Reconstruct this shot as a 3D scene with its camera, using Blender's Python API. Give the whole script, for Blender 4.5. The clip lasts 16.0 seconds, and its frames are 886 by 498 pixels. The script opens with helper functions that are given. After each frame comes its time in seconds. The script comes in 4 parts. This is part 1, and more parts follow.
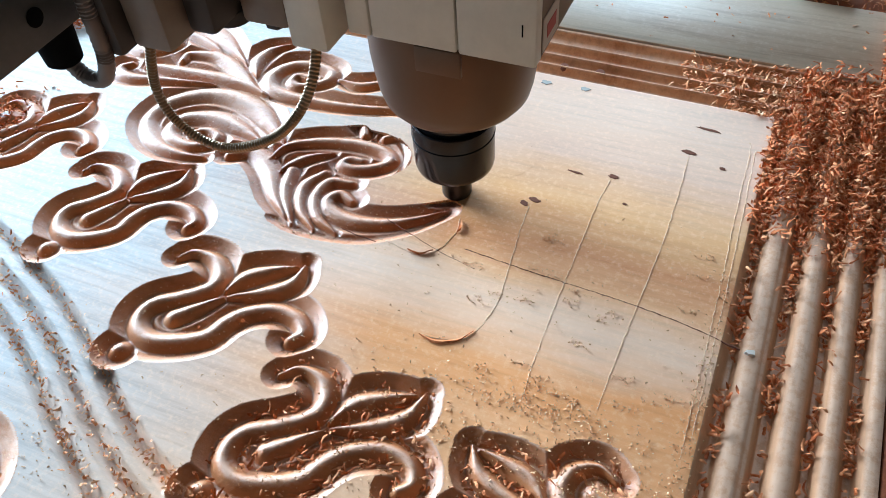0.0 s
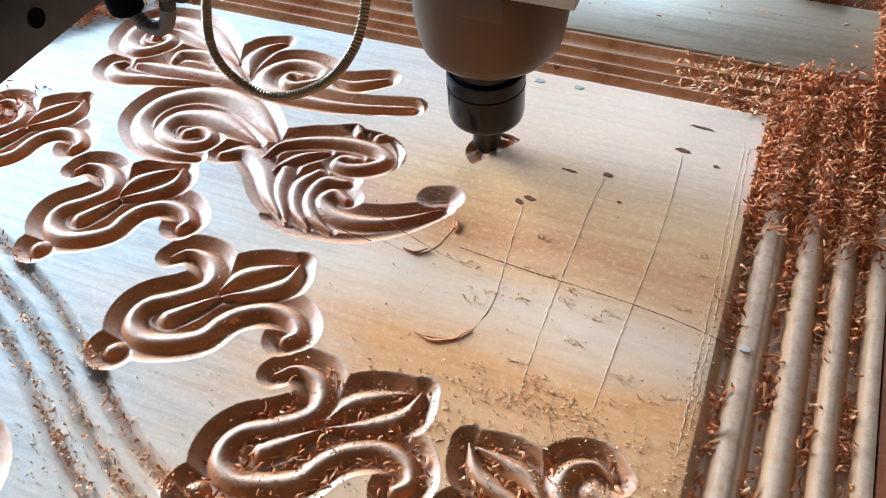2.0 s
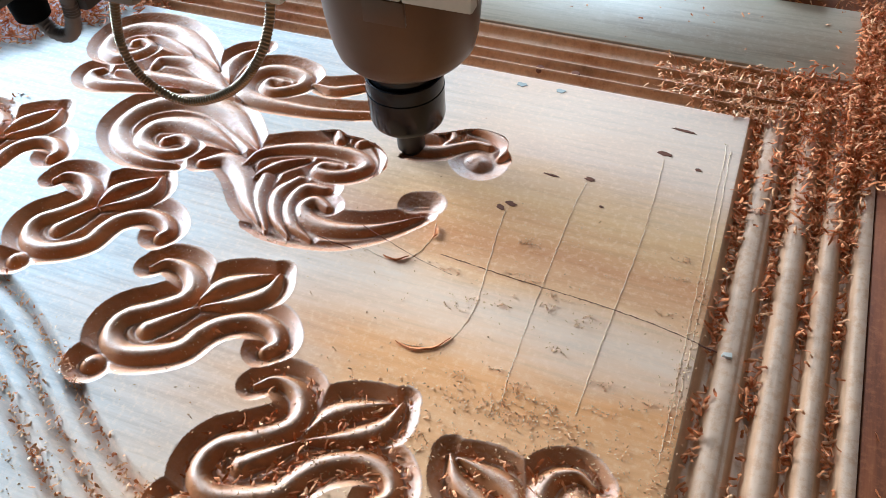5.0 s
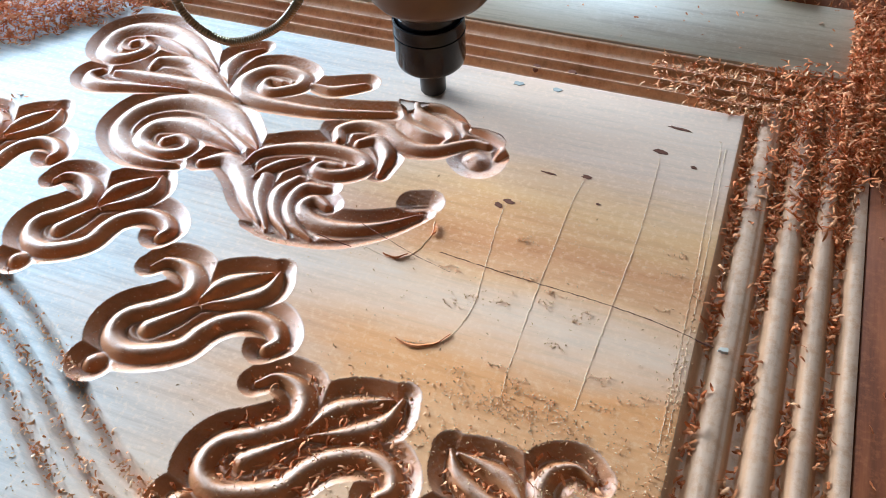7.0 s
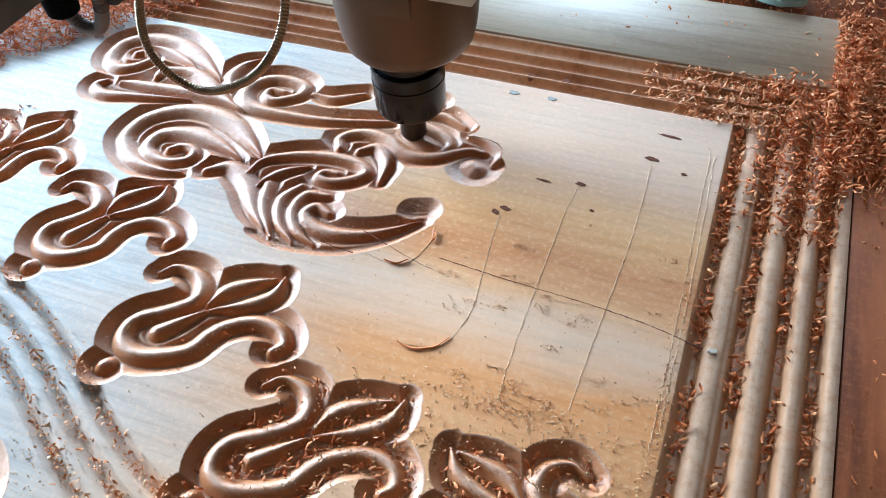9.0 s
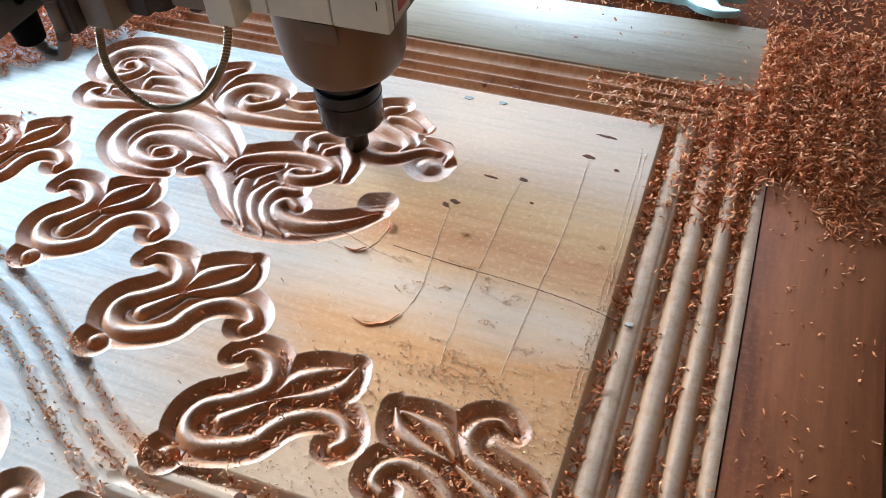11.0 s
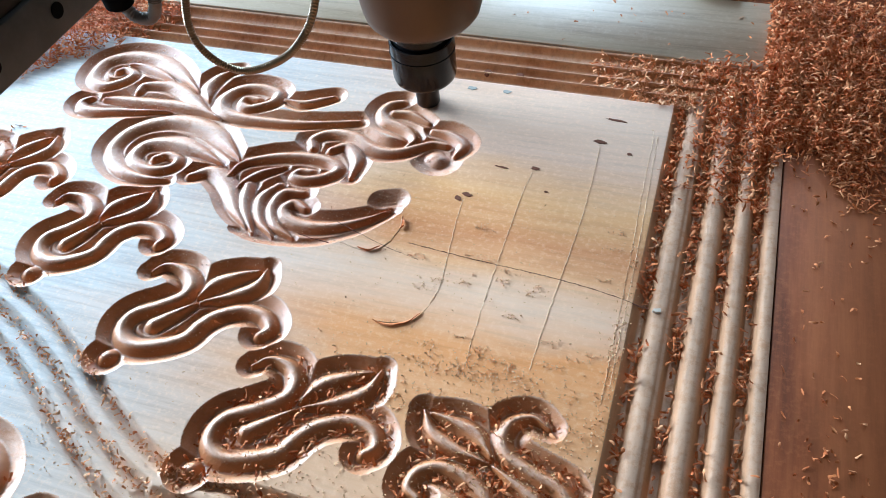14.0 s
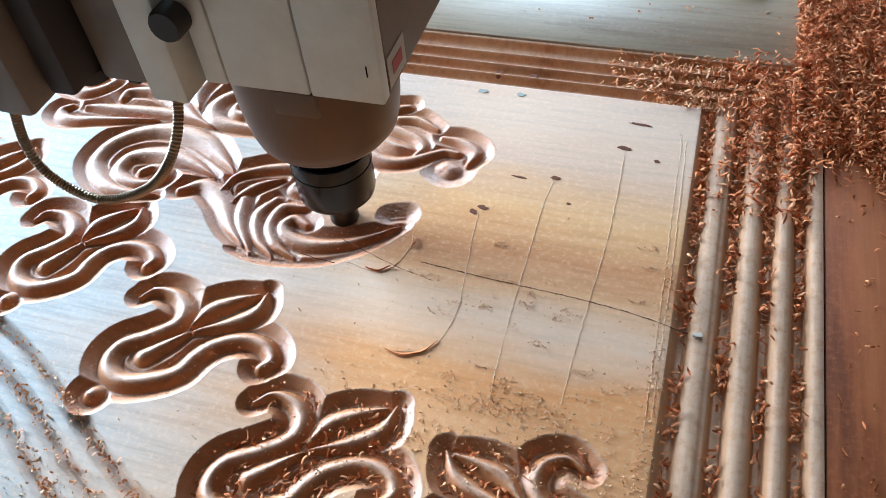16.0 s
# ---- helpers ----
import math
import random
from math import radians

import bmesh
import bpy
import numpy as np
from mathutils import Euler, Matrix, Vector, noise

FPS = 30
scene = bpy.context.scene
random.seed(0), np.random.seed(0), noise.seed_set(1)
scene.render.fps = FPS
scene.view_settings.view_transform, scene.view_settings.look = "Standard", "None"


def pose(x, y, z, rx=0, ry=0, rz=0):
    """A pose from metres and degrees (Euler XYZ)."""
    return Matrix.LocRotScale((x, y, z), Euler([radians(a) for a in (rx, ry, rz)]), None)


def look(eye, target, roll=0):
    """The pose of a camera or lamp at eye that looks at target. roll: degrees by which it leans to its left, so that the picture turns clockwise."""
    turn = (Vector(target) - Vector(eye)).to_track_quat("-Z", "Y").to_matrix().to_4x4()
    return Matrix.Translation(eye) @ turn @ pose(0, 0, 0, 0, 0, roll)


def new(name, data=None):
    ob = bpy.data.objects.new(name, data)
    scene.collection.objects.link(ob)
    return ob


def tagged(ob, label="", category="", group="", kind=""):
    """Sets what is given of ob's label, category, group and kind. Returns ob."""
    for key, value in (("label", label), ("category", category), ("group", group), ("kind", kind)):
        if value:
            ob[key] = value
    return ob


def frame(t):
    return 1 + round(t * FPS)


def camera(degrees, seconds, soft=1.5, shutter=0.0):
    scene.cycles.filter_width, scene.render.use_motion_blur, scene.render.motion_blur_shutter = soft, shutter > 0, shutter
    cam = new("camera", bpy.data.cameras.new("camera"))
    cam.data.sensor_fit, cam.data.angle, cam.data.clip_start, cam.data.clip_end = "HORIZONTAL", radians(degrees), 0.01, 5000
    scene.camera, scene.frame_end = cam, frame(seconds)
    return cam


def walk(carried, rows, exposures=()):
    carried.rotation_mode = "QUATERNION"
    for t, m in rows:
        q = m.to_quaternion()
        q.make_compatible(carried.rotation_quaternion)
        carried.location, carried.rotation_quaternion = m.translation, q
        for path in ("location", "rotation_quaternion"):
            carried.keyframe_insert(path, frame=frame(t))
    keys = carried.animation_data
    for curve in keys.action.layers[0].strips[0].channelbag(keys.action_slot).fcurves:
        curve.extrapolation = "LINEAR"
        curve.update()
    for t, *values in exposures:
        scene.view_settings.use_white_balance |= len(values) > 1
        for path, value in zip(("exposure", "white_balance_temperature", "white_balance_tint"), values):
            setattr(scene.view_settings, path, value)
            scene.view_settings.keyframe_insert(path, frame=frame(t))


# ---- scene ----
cam = camera(57.0, 16.0, soft=0.5)
PATH = [
    (0, (-0.0135, -0.4842, 0.3627), (-0.5571, 0.6021, -0.9657), -4.90),
    (0.5, (-0.0171, -0.4887, 0.3645), (-0.5472, 0.5985, -0.9684), -4.50),
    (1, (-0.0144, -0.4878, 0.3645), (-0.5481, 0.5985, -0.9666), -4.70),
    (1.5, (-0.0153, -0.4869, 0.3645), (-0.5373, 0.6030, -0.9693), -4.40),
    (2, (-0.0162, -0.4851, 0.3627), (-0.5400, 0.6075, -0.9693), -4.40),
    (2.5, (-0.0135, -0.4824, 0.3627), (-0.5373, 0.6084, -0.9693), -4.50),
    (3, (-0.0153, -0.4815, 0.3636), (-0.5283, 0.6111, -0.9711), -4.20),
    (3.5, (-0.0135, -0.4806, 0.3627), (-0.5283, 0.6147, -0.9702), -4.30),
    (4, (-0.0117, -0.4788, 0.3627), (-0.5256, 0.6165, -0.9702), -4.40),
    (6.5, (-0.0135, -0.4770, 0.3636), (-0.5103, 0.6246, -0.9711), -4.20),
    (7, (-0.0126, -0.4815, 0.3654), (-0.5103, 0.6192, -0.9693), -4.30),
    (7.5, (-0.0117, -0.4806, 0.3654), (-0.5058, 0.6246, -0.9675), -4.20),
    (8, (-0.0117, -0.4779, 0.3636), (-0.5040, 0.6273, -0.9693), -4.20),
    (10.5, (0.0045, -0.5157, 0.4158), (-0.4788, 0.5868, -0.9216), -4.30),
    (11, (0.0414, -0.5238, 0.4167), (-0.4581, 0.5850, -0.9108), -4.80),
    (11.5, (0.0675, -0.5679, 0.4338), (-0.4599, 0.5301, -0.8928), -5.10),
    (12, (0.0063, -0.5805, 0.4266), (-0.5022, 0.5220, -0.9018), -4.90),
    (12.5, (0.0144, -0.5715, 0.4239), (-0.4770, 0.5400, -0.9045), -5.30),
    (13, (0.0234, -0.5697, 0.4257), (-0.4662, 0.5445, -0.9000), -5.60),
    (13.5, (0.0225, -0.5598, 0.4230), (-0.4617, 0.5535, -0.9054), -5.60),
    (14, (0.0180, -0.5220, 0.4068), (-0.4500, 0.5904, -0.9279), -6.80),
    (14.5, (0.0099, -0.4914, 0.3915), (-0.4473, 0.6237, -0.9450), -7.60),
    (15, (0.0054, -0.4824, 0.3861), (-0.4446, 0.6336, -0.9522), -7.50),
    (15.5, (-0.0090, -0.4797, 0.3762), (-0.4428, 0.6399, -0.9657), -7.00),
    (16, (-0.0126, -0.4887, 0.3834), (-0.4554, 0.6273, -0.9585), -6.70),
]
walk(cam, [(t, look(eye, target, roll)) for t, eye, target, roll in PATH])

# ---- light ----
world = bpy.data.worlds.new("daylight")
scene.world = world
world.use_nodes = True
nt = world.node_tree
sky = nt.nodes.new("ShaderNodeTexSky")
sky.sky_type, sky.sun_disc = "NISHITA", False
sky.sun_elevation, sky.sun_rotation = radians(35), radians(-100)
nt.nodes["Background"].inputs["Strength"].default_value = 0.12
nt.links.new(sky.outputs[0], nt.nodes["Background"].inputs[0])

WIN_X, WIN_Y0, WIN_Y1, WIN_Z0, WIN_Z1 = -3.4, -0.2, 3.1, 0.08, 1.38
NW_X0, NW_X1, NW_Z0, NW_Z1 = -2.0, 0.0, 0.4, 2.2
lamp = bpy.data.lights.new("window_daylight", "AREA")
lamp.shape, lamp.size, lamp.size_y, lamp.energy, lamp.color = "RECTANGLE", WIN_Y1 - WIN_Y0, WIN_Z1 - WIN_Z0, 1060, (0.53, 0.765, 0.985)
lamp_ob = new("window_daylight", lamp)
lamp_ob.matrix_world = look((WIN_X + 0.05, (WIN_Y0 + WIN_Y1) / 2, (WIN_Z0 + WIN_Z1) / 2), (0, (WIN_Y0 + WIN_Y1) / 2, (WIN_Z0 + WIN_Z1) / 2 - 0.4))
# fill lamp added behind the panel to brighten field and ridges
lamp = bpy.data.lights.new("rear_fill_daylight", "AREA")
lamp.shape, lamp.size, lamp.size_y, lamp.energy, lamp.color = "RECTANGLE", NW_X1 - NW_X0, NW_Z1 - NW_Z0, 215, (0.54, 0.775, 1.0)
lamp_ob = new("rear_fill_daylight", lamp)
lamp_ob.matrix_world = look(((NW_X0 + NW_X1) / 2, 3.15, (NW_Z0 + NW_Z1) / 2), ((NW_X0 + NW_X1) / 2 + 0.3, 0, 0.5))
scene.view_settings.exposure = 0.0

# ---- materials ----


def material(name, rough=0.5, metal=0.0):
    m = bpy.data.materials.new(name)
    m.use_nodes = True
    b = m.node_tree.nodes["Principled BSDF"]
    b.inputs["Roughness"].default_value, b.inputs["Metallic"].default_value = rough, metal
    return m, m.node_tree, b


def ramp(tree, fac, stops):
    r = tree.nodes.new("ShaderNodeValToRGB")
    while len(r.color_ramp.elements) < len(stops):
        r.color_ramp.elements.new(0.5)
    for e, (p, c) in zip(r.color_ramp.elements, stops):
        e.position, e.color = p, (*c, 1)
    tree.links.new(fac, r.inputs[0])
    return r.outputs[0]


def noise_tex(tree, scale, stretch=(1, 1, 1), detail=5, rough=0.6, coord="Object", shift=(0, 0, 0)):
    co, mp, n = tree.nodes.new("ShaderNodeTexCoord"), tree.nodes.new("ShaderNodeMapping"), tree.nodes.new("ShaderNodeTexNoise")
    mp.inputs["Scale"].default_value, mp.inputs["Location"].default_value = stretch, shift
    n.inputs["Scale"].default_value, n.inputs["Detail"].default_value, n.inputs["Roughness"].default_value = scale, detail, rough
    tree.links.new(co.outputs[coord], mp.inputs[0])
    tree.links.new(mp.outputs[0], n.inputs[0])
    return n.outputs[0]


def mix(tree, fac, a, b, kind="MIX"):
    x = tree.nodes.new("ShaderNodeMix")
    x.data_type, x.blend_type = "RGBA", kind
    for socket, v in ((x.inputs[0], fac), (x.inputs[6], a), (x.inputs[7], b)):
        if isinstance(v, (int, float)):
            socket.default_value = v
        elif isinstance(v, tuple):
            socket.default_value = (*v, 1)
        else:
            tree.links.new(v, socket)
    return x.outputs[2]


def bump(tree, b, height, strength, distance):
    n = tree.nodes.new("ShaderNodeBump")
    n.inputs["Strength"].default_value, n.inputs["Distance"].default_value = strength, distance
    tree.links.new(height, n.inputs["Height"])
    tree.links.new(n.outputs[0], b.inputs["Normal"])


def wood(name, light, mid, dark, rough=0.42, along="x", shift=(0, 0, 0), fuzz=0.5, streak=0.35, boards=False, spec=0.5, dusty=0.0):
    m, t, b = material(name, rough)
    b.inputs["Specular IOR Level"].default_value = spec
    lng = (1, 14, 14) if along == "x" else (14, 1, 14)
    wide = (0.5, 3.2, 3) if along == "x" else (3.2, 0.5, 3)
    grain = noise_tex(t, 14, lng, 7, 0.65, shift=shift)
    broad = noise_tex(t, 4.5, wide, 3, 0.5, shift=shift)
    c = ramp(t, broad, [(0.37, dark), (0.47, mid), (0.59, light)])
    c = mix(t, streak, c, ramp(t, grain, [(0.36, tuple(v * 0.5 for v in mid)), (0.5, mid), (0.66, light)]), "MULTIPLY" if streak < 0 else "MIX")
    if boards:
        # glued staves along x, each of its own tone
        co, sep, mp = t.nodes.new("ShaderNodeTexCoord"), t.nodes.new("ShaderNodeSeparateXYZ"), t.nodes.new("ShaderNodeMapRange")
        wob = noise_tex(t, 9, (0.6, 2.5, 1), 4)
        add = t.nodes.new("ShaderNodeMath")
        add.operation, add.inputs[1].default_value = "MULTIPLY_ADD", 0.07
        t.links.new(co.outputs["Object"], sep.inputs[0])
        t.links.new(wob, add.inputs[0])
        t.links.new(sep.outputs["Y"], add.inputs[2])
        mp.inputs["From Min"].default_value, mp.inputs["From Max"].default_value = -0.465, 0.135
        t.links.new(add.outputs[0], mp.inputs["Value"])
        tone = ramp(t, mp.outputs[0], [(0.0, (0.80, 0.53, 0.41)), (0.20, (0.78, 0.46, 0.30)), (0.34, (0.80, 0.32, 0.12)), (0.42, (0.84, 0.30, 0.09)), (0.475, (0.82, 0.54, 0.40)), (0.52, (0.77, 0.36, 0.17)),
                                       (0.56, (0.58, 0.18, 0.05)), (0.62, (0.74, 0.36, 0.14)), (0.70, (0.68, 0.46, 0.36)), (1.0, (0.62, 0.43, 0.36))])
        c = mix(t, 0.68, c, tone)
        # window sheen painted in as pale grey towards the far end of the staves
        sheen = t.nodes.new("ShaderNodeMapRange")
        sheen.inputs["From Min"].default_value, sheen.inputs["From Max"].default_value = -0.08, -0.28
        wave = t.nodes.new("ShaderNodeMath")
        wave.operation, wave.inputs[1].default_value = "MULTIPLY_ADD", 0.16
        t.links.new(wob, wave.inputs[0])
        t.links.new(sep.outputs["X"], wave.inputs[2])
        t.links.new(wave.outputs[0], sheen.inputs["Value"])
        c = mix(t, ramp(t, sheen.outputs[0], [(0.0, (0, 0, 0)), (1.0, (0.88, 0.88, 0.88))]), c, ramp(t, grain, [(0.36, (0.35, 0.355, 0.355)), (0.6, (0.49, 0.49, 0.48))]))
    dust = noise_tex(t, 260, (1, 1, 1), 3, 0.7)
    c = mix(t, ramp(t, dust, [(0.5, (0, 0, 0)), (0.75, (0.35, 0.35, 0.35))]), c, tuple(min(1, v * 1.15) for v in light))
    if dusty:
        # pale sawdust on whatever faces up, also a painted highlight along the crests
        g, sep = t.nodes.new("ShaderNodeNewGeometry"), t.nodes.new("ShaderNodeSeparateXYZ")
        t.links.new(g.outputs["Normal"], sep.inputs[0])
        patch = noise_tex(t, 150, (1, 1, 1), 6, 0.8)
        amount = mix(t, 1.0, ramp(t, sep.outputs["Z"], [(0.82, (0, 0, 0)), (0.96, (dusty, dusty, dusty))]), ramp(t, patch, [(0.40, (0.35, 0.35, 0.35)), (0.52, (1, 1, 1))]), "MULTIPLY")
        c = mix(t, amount, c, (0.88, 0.66, 0.53))
        dust = patch
    t.links.new(c, b.inputs["Base Color"])
    bump(t, b, mix(t, 0.5, grain, dust), fuzz, 0.0014 if dusty else 0.0004)
    return m


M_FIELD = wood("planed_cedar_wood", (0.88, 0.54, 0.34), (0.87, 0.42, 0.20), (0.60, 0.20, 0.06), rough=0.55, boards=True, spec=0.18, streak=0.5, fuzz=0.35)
# cut wood, darker and redder than the field to deepen the hollows' shade
M_CARVED = wood("fresh_cut_cedar_wood", (0.60, 0.225, 0.085), (0.52, 0.165, 0.054), (0.42, 0.11, 0.03), rough=0.45, spec=0.42, dusty=0.35, fuzz=0.45, streak=0.25)
M_RIB = wood("ribbed_cedar_wood", (0.58, 0.28, 0.145), (0.50, 0.21, 0.095), (0.34, 0.105, 0.036), along="y", rough=0.6, spec=0.15, dusty=0.3, fuzz=0.4, streak=0.4)
M_RIGHT = wood("brown_stained_board", (0.32, 0.09, 0.03), (0.21, 0.05, 0.015), (0.06, 0.014, 0.0045), along="y", rough=0.6, spec=0.12, shift=(3, 1, 0))
M_BACK = wood("pale_plank_wood", (0.58, 0.42, 0.30), (0.52, 0.36, 0.24), (0.40, 0.24, 0.14), rough=0.4, shift=(5, 7, 0), fuzz=0.3)
M_BED = wood("router_bed_board", (0.15, 0.07, 0.035), (0.11, 0.05, 0.025), (0.06, 0.028, 0.015), rough=0.7, spec=0.12, shift=(9, 2, 0))


def chip_material(name, a, b_, c):
    m, t, b = material(name, 0.75)
    b.inputs["Specular IOR Level"].default_value = 0.12
    g = t.nodes.new("ShaderNodeNewGeometry")
    n = noise_tex(t, 300, (1, 1, 1), 2)
    col = ramp(t, g.outputs["Random Per Island"], [(0.0, a), (0.55, b_), (1.0, c)])
    t.links.new(mix(t, 0.25, col, ramp(t, n, [(0.4, a), (0.7, c)])), b.inputs["Base Color"])
    return m


M_CHIP = chip_material("cedar_shavings", (0.42, 0.085, 0.022), (0.66, 0.19, 0.062), (0.84, 0.40, 0.20))
M_CHIP_PALE = chip_material("pale_shavings", (0.56, 0.16, 0.055), (0.74, 0.33, 0.15), (0.86, 0.55, 0.34))
M_CRUMB = chip_material("wood_crumb", (0.56, 0.27, 0.12), (0.66, 0.37, 0.19), (0.76, 0.48, 0.28))
M_FIBRE = chip_material("raised_wood_fibre", (0.72, 0.43, 0.23), (0.80, 0.55, 0.34), (0.86, 0.66, 0.48))


def plain(name, colour, rough, metal=0.0, spots=0.25, scale=60, lump=0.15):
    m, t, b = material(name, rough, metal)
    n = noise_tex(t, scale, (1, 1, 1), 6, 0.7)
    t.links.new(mix(t, ramp(t, n, [(0.35, (0, 0, 0)), (0.75, (spots,) * 3)]), colour, tuple(v * 0.45 for v in colour)), b.inputs["Base Color"])
    bump(t, b, n, lump, 0.0004)
    return m


M_KNOT = plain("dark_wood_knot", (0.18, 0.065, 0.04), 0.9)
M_KNOT.node_tree.nodes["Principled BSDF"].inputs["Specular IOR Level"].default_value = 0.1
M_GREYDOT = plain("grey_filler", (0.32, 0.29, 0.25), 0.6)
M_WHITE = plain("white_chalk_mark", (0.66, 0.55, 0.46), 0.7)
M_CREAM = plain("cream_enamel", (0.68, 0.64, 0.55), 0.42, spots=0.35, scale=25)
# the same cream with grime, and the carriage's shade put into the colour
M_CREAM_DARK = plain("grimy_shaded_cream_enamel", (0.19, 0.135, 0.095), 0.5, spots=0.6, scale=20)
M_SPINDLE = plain("brushed_spindle_steel", (0.125, 0.075, 0.048), 0.42, 0.75, spots=0.3, scale=12, lump=0.05)
M_NUT = plain("black_oxide_steel", (0.007, 0.007, 0.008), 0.2, 0.0, spots=0.4, scale=80)
M_NUT.node_tree.nodes["Principled BSDF"].inputs["Specular IOR Level"].default_value = 0.3
M_BIT = plain("dull_tool_steel", (0.05, 0.042, 0.038), 0.4, 0.8)
M_BLACK = plain("black_rubber", (0.004, 0.004, 0.004), 0.8)
M_BLACK.node_tree.nodes["Principled BSDF"].inputs["Specular IOR Level"].default_value = 0.04
M_DARK = plain("dark_grimy_steel", (0.032, 0.021, 0.015), 0.6, 0.2)
M_BEAM = plain("grey_rail_steel", (0.085, 0.08, 0.075), 0.5, 0.4, spots=0.6, scale=45)
M_HOSE = plain("brass_conduit", (0.30, 0.19, 0.11), 0.32, 0.85, spots=0.3, scale=90)
M_HOSE_DARK = plain("dark_conduit", (0.16, 0.12, 0.10), 0.5, 0.5)
M_RED = plain("red_print", (0.5, 0.06, 0.05), 0.5)
M_WRENCH = plain("pale_blue_green_steel", (0.42, 0.58, 0.56), 0.4, 0.4, spots=0.5, scale=70)
M_WALL = plain("workshop_plaster", (0.09, 0.068, 0.052), 0.8, scale=4)
M_FLOOR = plain("workshop_concrete", (0.16, 0.13, 0.11), 0.8, scale=6)
M_FRAME = plain("white_window_frame", (0.7, 0.7, 0.68), 0.5)

# ---- mesh helpers ----


def thing(name, label, category, group="", kind=""):
    return tagged(new(name), label, category, group, kind)


def finish(bm, smooth=True):
    bmesh.ops.recalc_face_normals(bm, faces=bm.faces[:])
    for f in bm.faces:
        f.smooth = smooth
    return bm


def part(name, bm, mat, parent=None, label="", sharp=40):
    me = bpy.data.meshes.new(name)
    for e in bm.edges:
        if len(e.link_faces) == 2 and e.calc_face_angle(0) > radians(sharp):
            e.smooth = False
    bm.to_mesh(me)
    bm.free()
    me.materials.append(mat)
    ob = new(name, me)
    ob.parent = parent
    if label:
        ob["label"] = label
    return ob


def box(x0, x1, y0, y1, z0, z1, bevel=0.001, segments=2):
    bm = bmesh.new()
    bmesh.ops.create_cube(bm, size=1)
    for v in bm.verts:
        v.co = Vector(((x0 + x1) / 2 + v.co.x * (x1 - x0), (y0 + y1) / 2 + v.co.y * (y1 - y0), (z0 + z1) / 2 + v.co.z * (z1 - z0)))
    if bevel:
        bmesh.ops.bevel(bm, geom=bm.edges[:], offset=bevel, segments=segments, affect="EDGES", profile=0.5)
    return finish(bm)


def lathe(profile, n=64, cx=0.0, cy=0.0):
    """A solid of revolution round a vertical axis from (radius, height) pairs."""
    bm = bmesh.new()
    rings = []
    for r, z in profile:
        rings.append([bm.verts.new((cx + r * math.cos(2 * math.pi * i / n), cy + r * math.sin(2 * math.pi * i / n), z)) for i in range(n)])
    for a, b in zip(rings, rings[1:]):
        for i in range(n):
            bm.faces.new((a[i], a[(i + 1) % n], b[(i + 1) % n], b[i]))
    bm.faces.new(rings[0])
    bm.faces.new(rings[-1])
    return finish(bm)


def spline(points, step):
    """Catmull-Rom through points (any dimension), sampled every step."""
    p = np.array(points, float)
    p = np.vstack([2 * p[0] - p[1], p, 2 * p[-1] - p[-2]])
    out = []
    for i in range(1, len(p) - 2):
        n = max(2, int(np.linalg.norm((p[i + 1] - p[i])[:3]) / step))
        for t in np.arange(n) / n:
            a, b, c, d = p[i - 1:i + 3]
            out.append(0.5 * (2 * b + (c - a) * t + (2 * a - 5 * b + 4 * c - d) * t * t + (3 * b - a - 3 * c + d) * t ** 3))
    out.append(p[-2])
    return np.array(out)


def tube(points, radius, n=12, ribs=0.0, step=0.001, taper=False):
    pts = spline(points, step)
    bm = bmesh.new()
    rings, up = [], Vector((0, 1, 0.1)).normalized()
    for i, p in enumerate(pts):
        tan = Vector(pts[min(i + 1, len(pts) - 1)] - pts[max(i - 1, 0)]).normalized()
        a = tan.cross(up).normalized()
        b = tan.cross(a)
        r = radius * (1 + (ribs if i % 2 else -ribs))
        rings.append([bm.verts.new(Vector(p) + r * (math.cos(2 * math.pi * k / n) * a + math.sin(2 * math.pi * k / n) * b)) for k in range(n)])
    for a, b in zip(rings, rings[1:]):
        for k in range(n):
            bm.faces.new((a[k], a[(k + 1) % n], b[(k + 1) % n], b[k]))
    bm.faces.new(rings[0])
    bm.faces.new(rings[-1])
    return finish(bm)


# ---- the room ----
Z_FLOOR, Z_CEIL, RX0, RX1, RY0, RY1 = -0.85, 2.4, -3.4, 3.0, -2.6, 3.2
part("floor", box(RX0, RX1, RY0, RY1, Z_FLOOR - 0.1, Z_FLOOR, 0), M_FLOOR)
tagged(bpy.data.objects["floor"], "bare grey concrete workshop floor", "floor", kind="structure")
ob = part("ceiling", box(RX0, RX1, RY0, RY1, Z_CEIL, Z_CEIL + 0.1, 0), M_WALL)
tagged(ob, "plain plastered workshop ceiling", "ceiling", kind="structure")
for nm, b in (("wall_east", (RX1, RX1 + 0.15, RY0, RY1, Z_FLOOR, Z_CEIL)), ("wall_south", (RX0, RX1, RY0 - 0.15, RY0, Z_FLOOR, Z_CEIL)), ):
    tagged(part(nm, box(*b, 0), M_WALL), "plain plastered workshop wall", "wall", kind="structure")
bm = bmesh.new()
